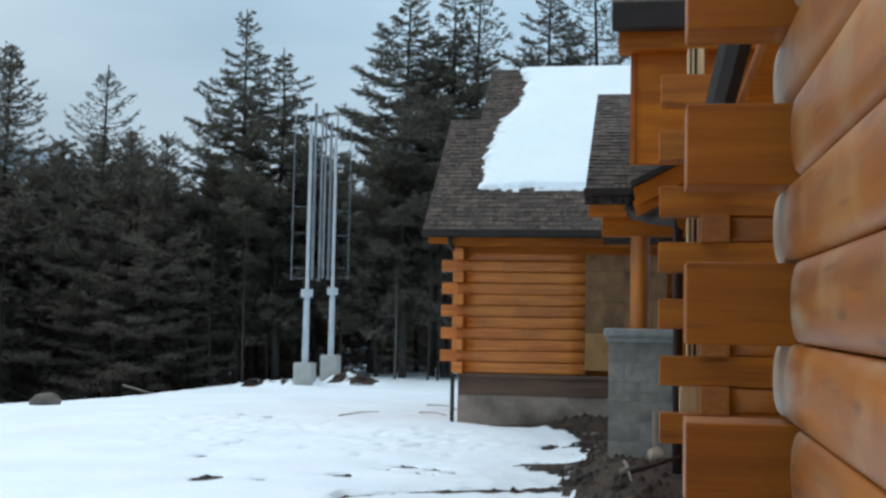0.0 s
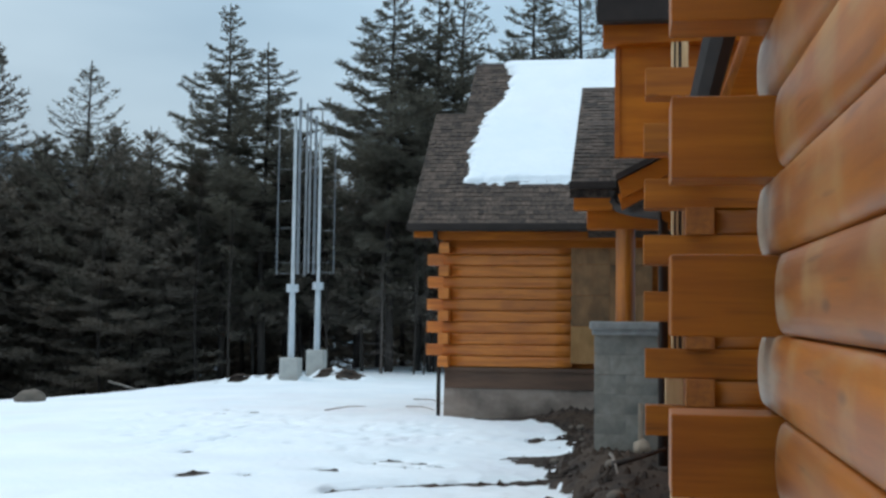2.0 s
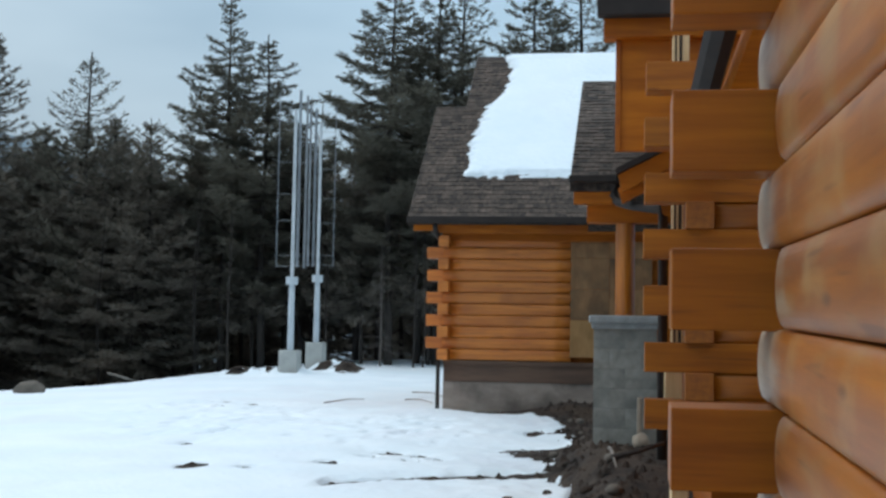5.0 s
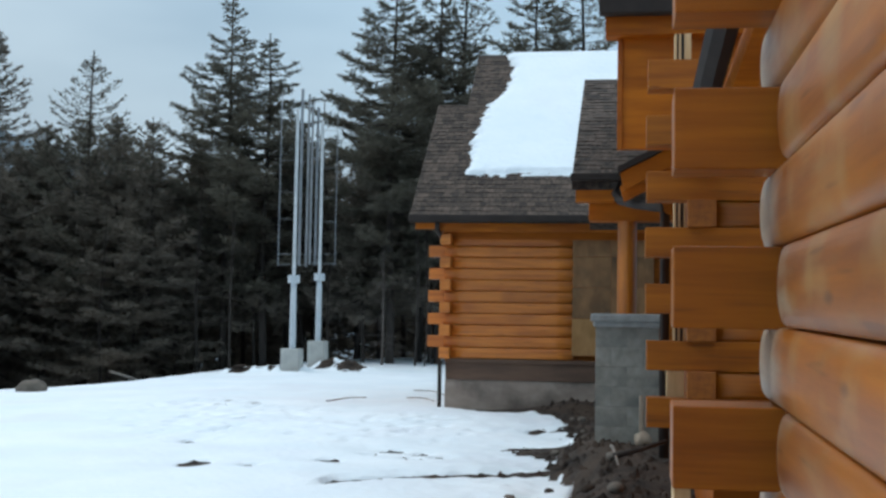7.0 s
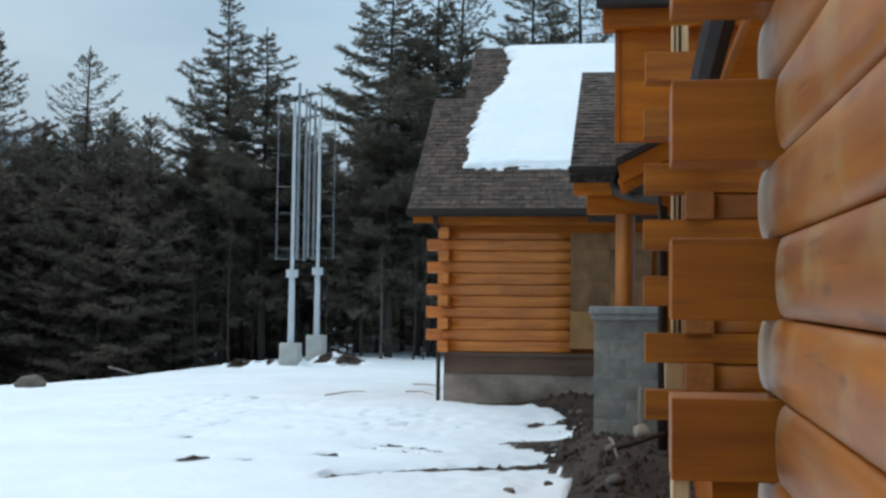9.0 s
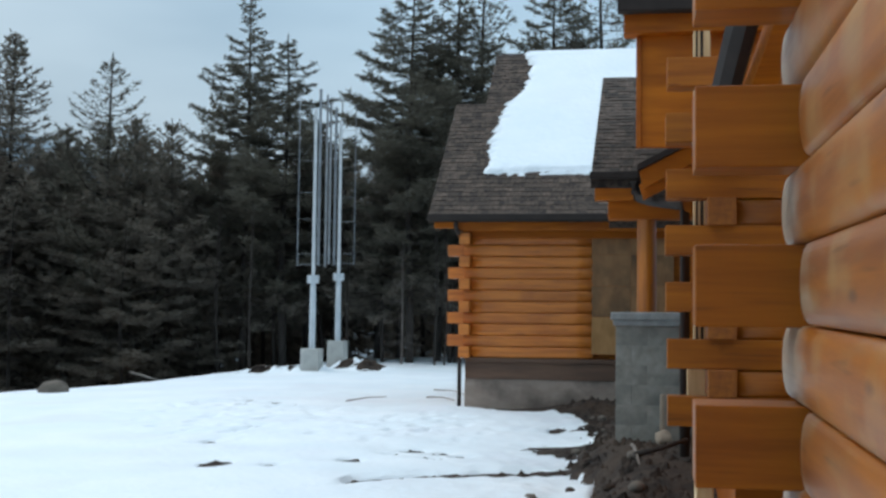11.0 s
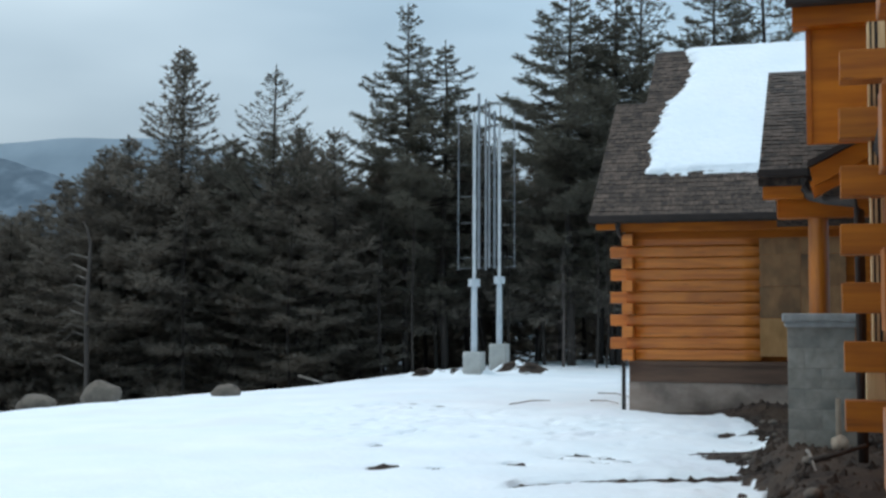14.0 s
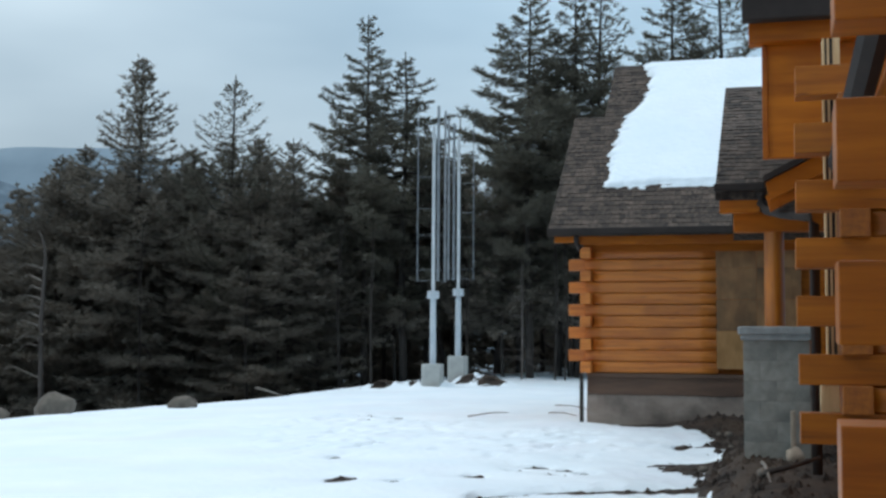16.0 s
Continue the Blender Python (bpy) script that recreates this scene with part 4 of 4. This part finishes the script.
# slender trunks at the edge of the woods, one of them a dead snag with bare limbs
snag = bare_tree("dead_tree", "bleached dead tree with short bare limbs at the wood edge", 6.0, 9, TWIG, 0.3, 0.013, False, "dead tree", 0.003, 6)
put(dead_snag(), 6.0, -24.8, 38, 5.3, 0, 1.0)
put(snag, 6.0, -7.8, 39.3, 4.4, 130, 1.0)
sapling = bare_tree("sapling", "thin bare grey trunk among the dark conifers", 7.0, 14, BARK, 0.12, 0.007, False, "tree", 0.008, 2.5)
for x, y, top, turn in ((-17.4, 39, 6.0, 0), (-12.9, 39, 6.4, 50), (-6.7, 39.4, 5.6, 90), (-6.4, 39.6, 5.0, 170), (-16.7, 40, 5.5, 200), (-21.5, 39, 5.8, 260), (-14.4, 40, 6.6, 300), (-9.9, 40.4, 6.0, 20)):
    put(sapling, 7.0, x, y, top, turn, 1.0)


# ---- boulders, stones and litter ----
def lump(name, label, cat, x, y, r, squash=0.7, mat=None, seed=0, group="", sink=0.25, sub=3):
    b = bmesh.new()
    bmesh.ops.create_icosphere(b, subdivisions=sub, radius=r)
    for v in b.verts:
        d = v.co.normalized()
        v.co *= 1 + 0.22 * noise.noise(d * 1.3 + Vector((seed, 0, 0))) + 0.06 * noise.noise(d * 5 + Vector((seed, 3, 0)))
        v.co.z *= squash
    ob = finish(name, b, mat or STONE, smooth=True)
    ob.location = (x, y, ground_z(x, y) + r * squash * (1 - 2 * sink))
    return tagged(ob, label, cat, group)


lump("boulder", "large rounded grey boulder on the snow crest", "boulder", -15.05, 23.6, 0.43, 0.75, STONE, 1, "boulders along the crest")
lump("boulder", "rounded grey boulder half sunk in the crest", "boulder", -12.65, 24.9, 0.3, 0.62, STONE, 5, "boulders along the crest")
lump("boulder", "low grey boulder behind the snow crest", "boulder", -16.4, 23.2, 0.42, 0.6, STONE, 8, "boulders along the crest")
lump("stone", "pale rounded stone beside the masonry pier", "stone", 0.2, 12.2, 0.09, 0.9, STONE_PALE, 3, sink=0.15)
foot_stub = finish("footing_stub", box(0.165, 0.215, 12.3, 12.36, 0.3, 0.87, 0.012), STONE_PALE)
tagged(foot_stub, "short pale concrete stub under the log corner", "footing")
rng_s = random.Random(21)
for k in range(26):
    x, y = rng_s.uniform(-1.0, 0.9), rng_s.uniform(9.5, 19.8)
    lump("stone", "small dirty stone lying on the bare soil", "stone", x, y, rng_s.uniform(0.03, 0.075), 0.7, STONE if k % 3 else SOIL, k, "stones on the soil", 0.2, 2)
verts, faces = [], []
for k in range(3600):
    x, y = rng_s.uniform(-1.3, 1.2), rng_s.uniform(9.0, 20.3)
    if bare(x, y) < 0.05:
        continue
    r = rng_s.uniform(0.01, 0.04) * rng_s.choice((0.6, 1.0, 1.6))
    c = Vector((x, y, ground_z(x, y) + r * 0.3))
    q = len(verts)
    dirs = [Vector((math.cos(a), math.sin(a), 0)) for a in (0, 1.26, 2.51, 3.77, 5.03)]
    verts += [c + d * r * rng_s.uniform(0.7, 1.3) - Vector((0, 0, r * 0.5)) for d in dirs] + [c + Vector((rng_s.uniform(-0.4, 0.4) * r, rng_s.uniform(-0.4, 0.4) * r, r * rng_s.uniform(0.5, 1)))]
    faces += [(q + i, q + (i + 1) % 5, q + 5) for i in range(5)]
spots = [(px + rng_s.gauss(0, 0.45) * rx, py + rng_s.gauss(0, 0.45) * ry, 1.0) for px, py, rx, ry in PATCHES for _ in range(int(3 + 30 * rx))]
for (xa, ya), (xb, yb) in zip(THAW, THAW[1:]):
    for _ in range(22):
        f = rng_s.random()
        spots.append((xa + (xb - xa) * f, ya + (yb - ya) * f + rng_s.gauss(0, 0.07), 0.75))
for x, y, big in spots:
    r = rng_s.uniform(0.025, 0.06) * big * (1.6 if y > 30 else 1.0)
    c = Vector((x, y, ground_z(x, y) + r * 0.35))
    q = len(verts)
    verts += [c + Vector((math.cos(a), math.sin(a), 0)) * r * rng_s.uniform(0.7, 2.0) * (1.5 if abs(math.cos(a)) > 0.5 else 0.8) - Vector((0, 0, r * 0.5)) for a in (0, 1.26, 2.51, 3.77, 5.03)] + [c + Vector((rng_s.uniform(-1, 1) * r, 0, r * rng_s.uniform(-0.1, 0.25)))]
    faces += [(q + i, q + (i + 1) % 5, q + 5) for i in range(5)]
clods = raw("soil_clods", verts, faces, SOIL)
tagged(clods, "crumbled clods of wet soil near the house", "soil", kind="stuff")


def stick(name, label, pts, r, mat, cat="branch", group=""):
    n = len(pts)
    ob = finish(name, tube(pts, [r * (1 - 0.4 * i / max(1, n - 1)) for i in range(n)], 6), mat, smooth=True)
    return tagged(ob, label, cat, group)


gz = ground_z
stick("plank", "dark weathered plank end lying on the soil", [(-0.07, 10.66, 0.44), (0.14, 10.75, 0.49), (0.38, 10.9, 0.56)], 0.03, BARK, "plank")
stick("branch", "short broken stick leaning on the plank", [(-0.1, 11.36, 0.46), (-0.07, 10.9, 0.47), (-0.03, 10.31, 0.4)], 0.018, DEADWOOD)
for a, c in (((-5.3, 21.6), (-4.9, 23.2)), ((-4.3, 25.2), (-3.5, 24.3)), ((-4.1, 23.2), (-3.35, 21.8))):
    m = ((a[0] + c[0]) / 2 + 0.05, (a[1] + c[1]) / 2)
    stick("branch", "thin dark twig lying on the snow", [(a[0], a[1], gz(*a) + 0.07), (m[0], m[1], gz(*m) + 0.1), (c[0], c[1], gz(*c) + 0.06)], 0.012, BROWN, group="twigs on the snow")
stick("branch", "fallen pale branch at the edge of the woods", [(-14.75, 33.7, gz(-14.75, 33.7) + 0.42), (-14.4, 33.85, gz(-14.4, 33.85) + 0.26), (-14.0, 34, gz(-14, 34) + 0.05)], 0.045, DEADWOOD)
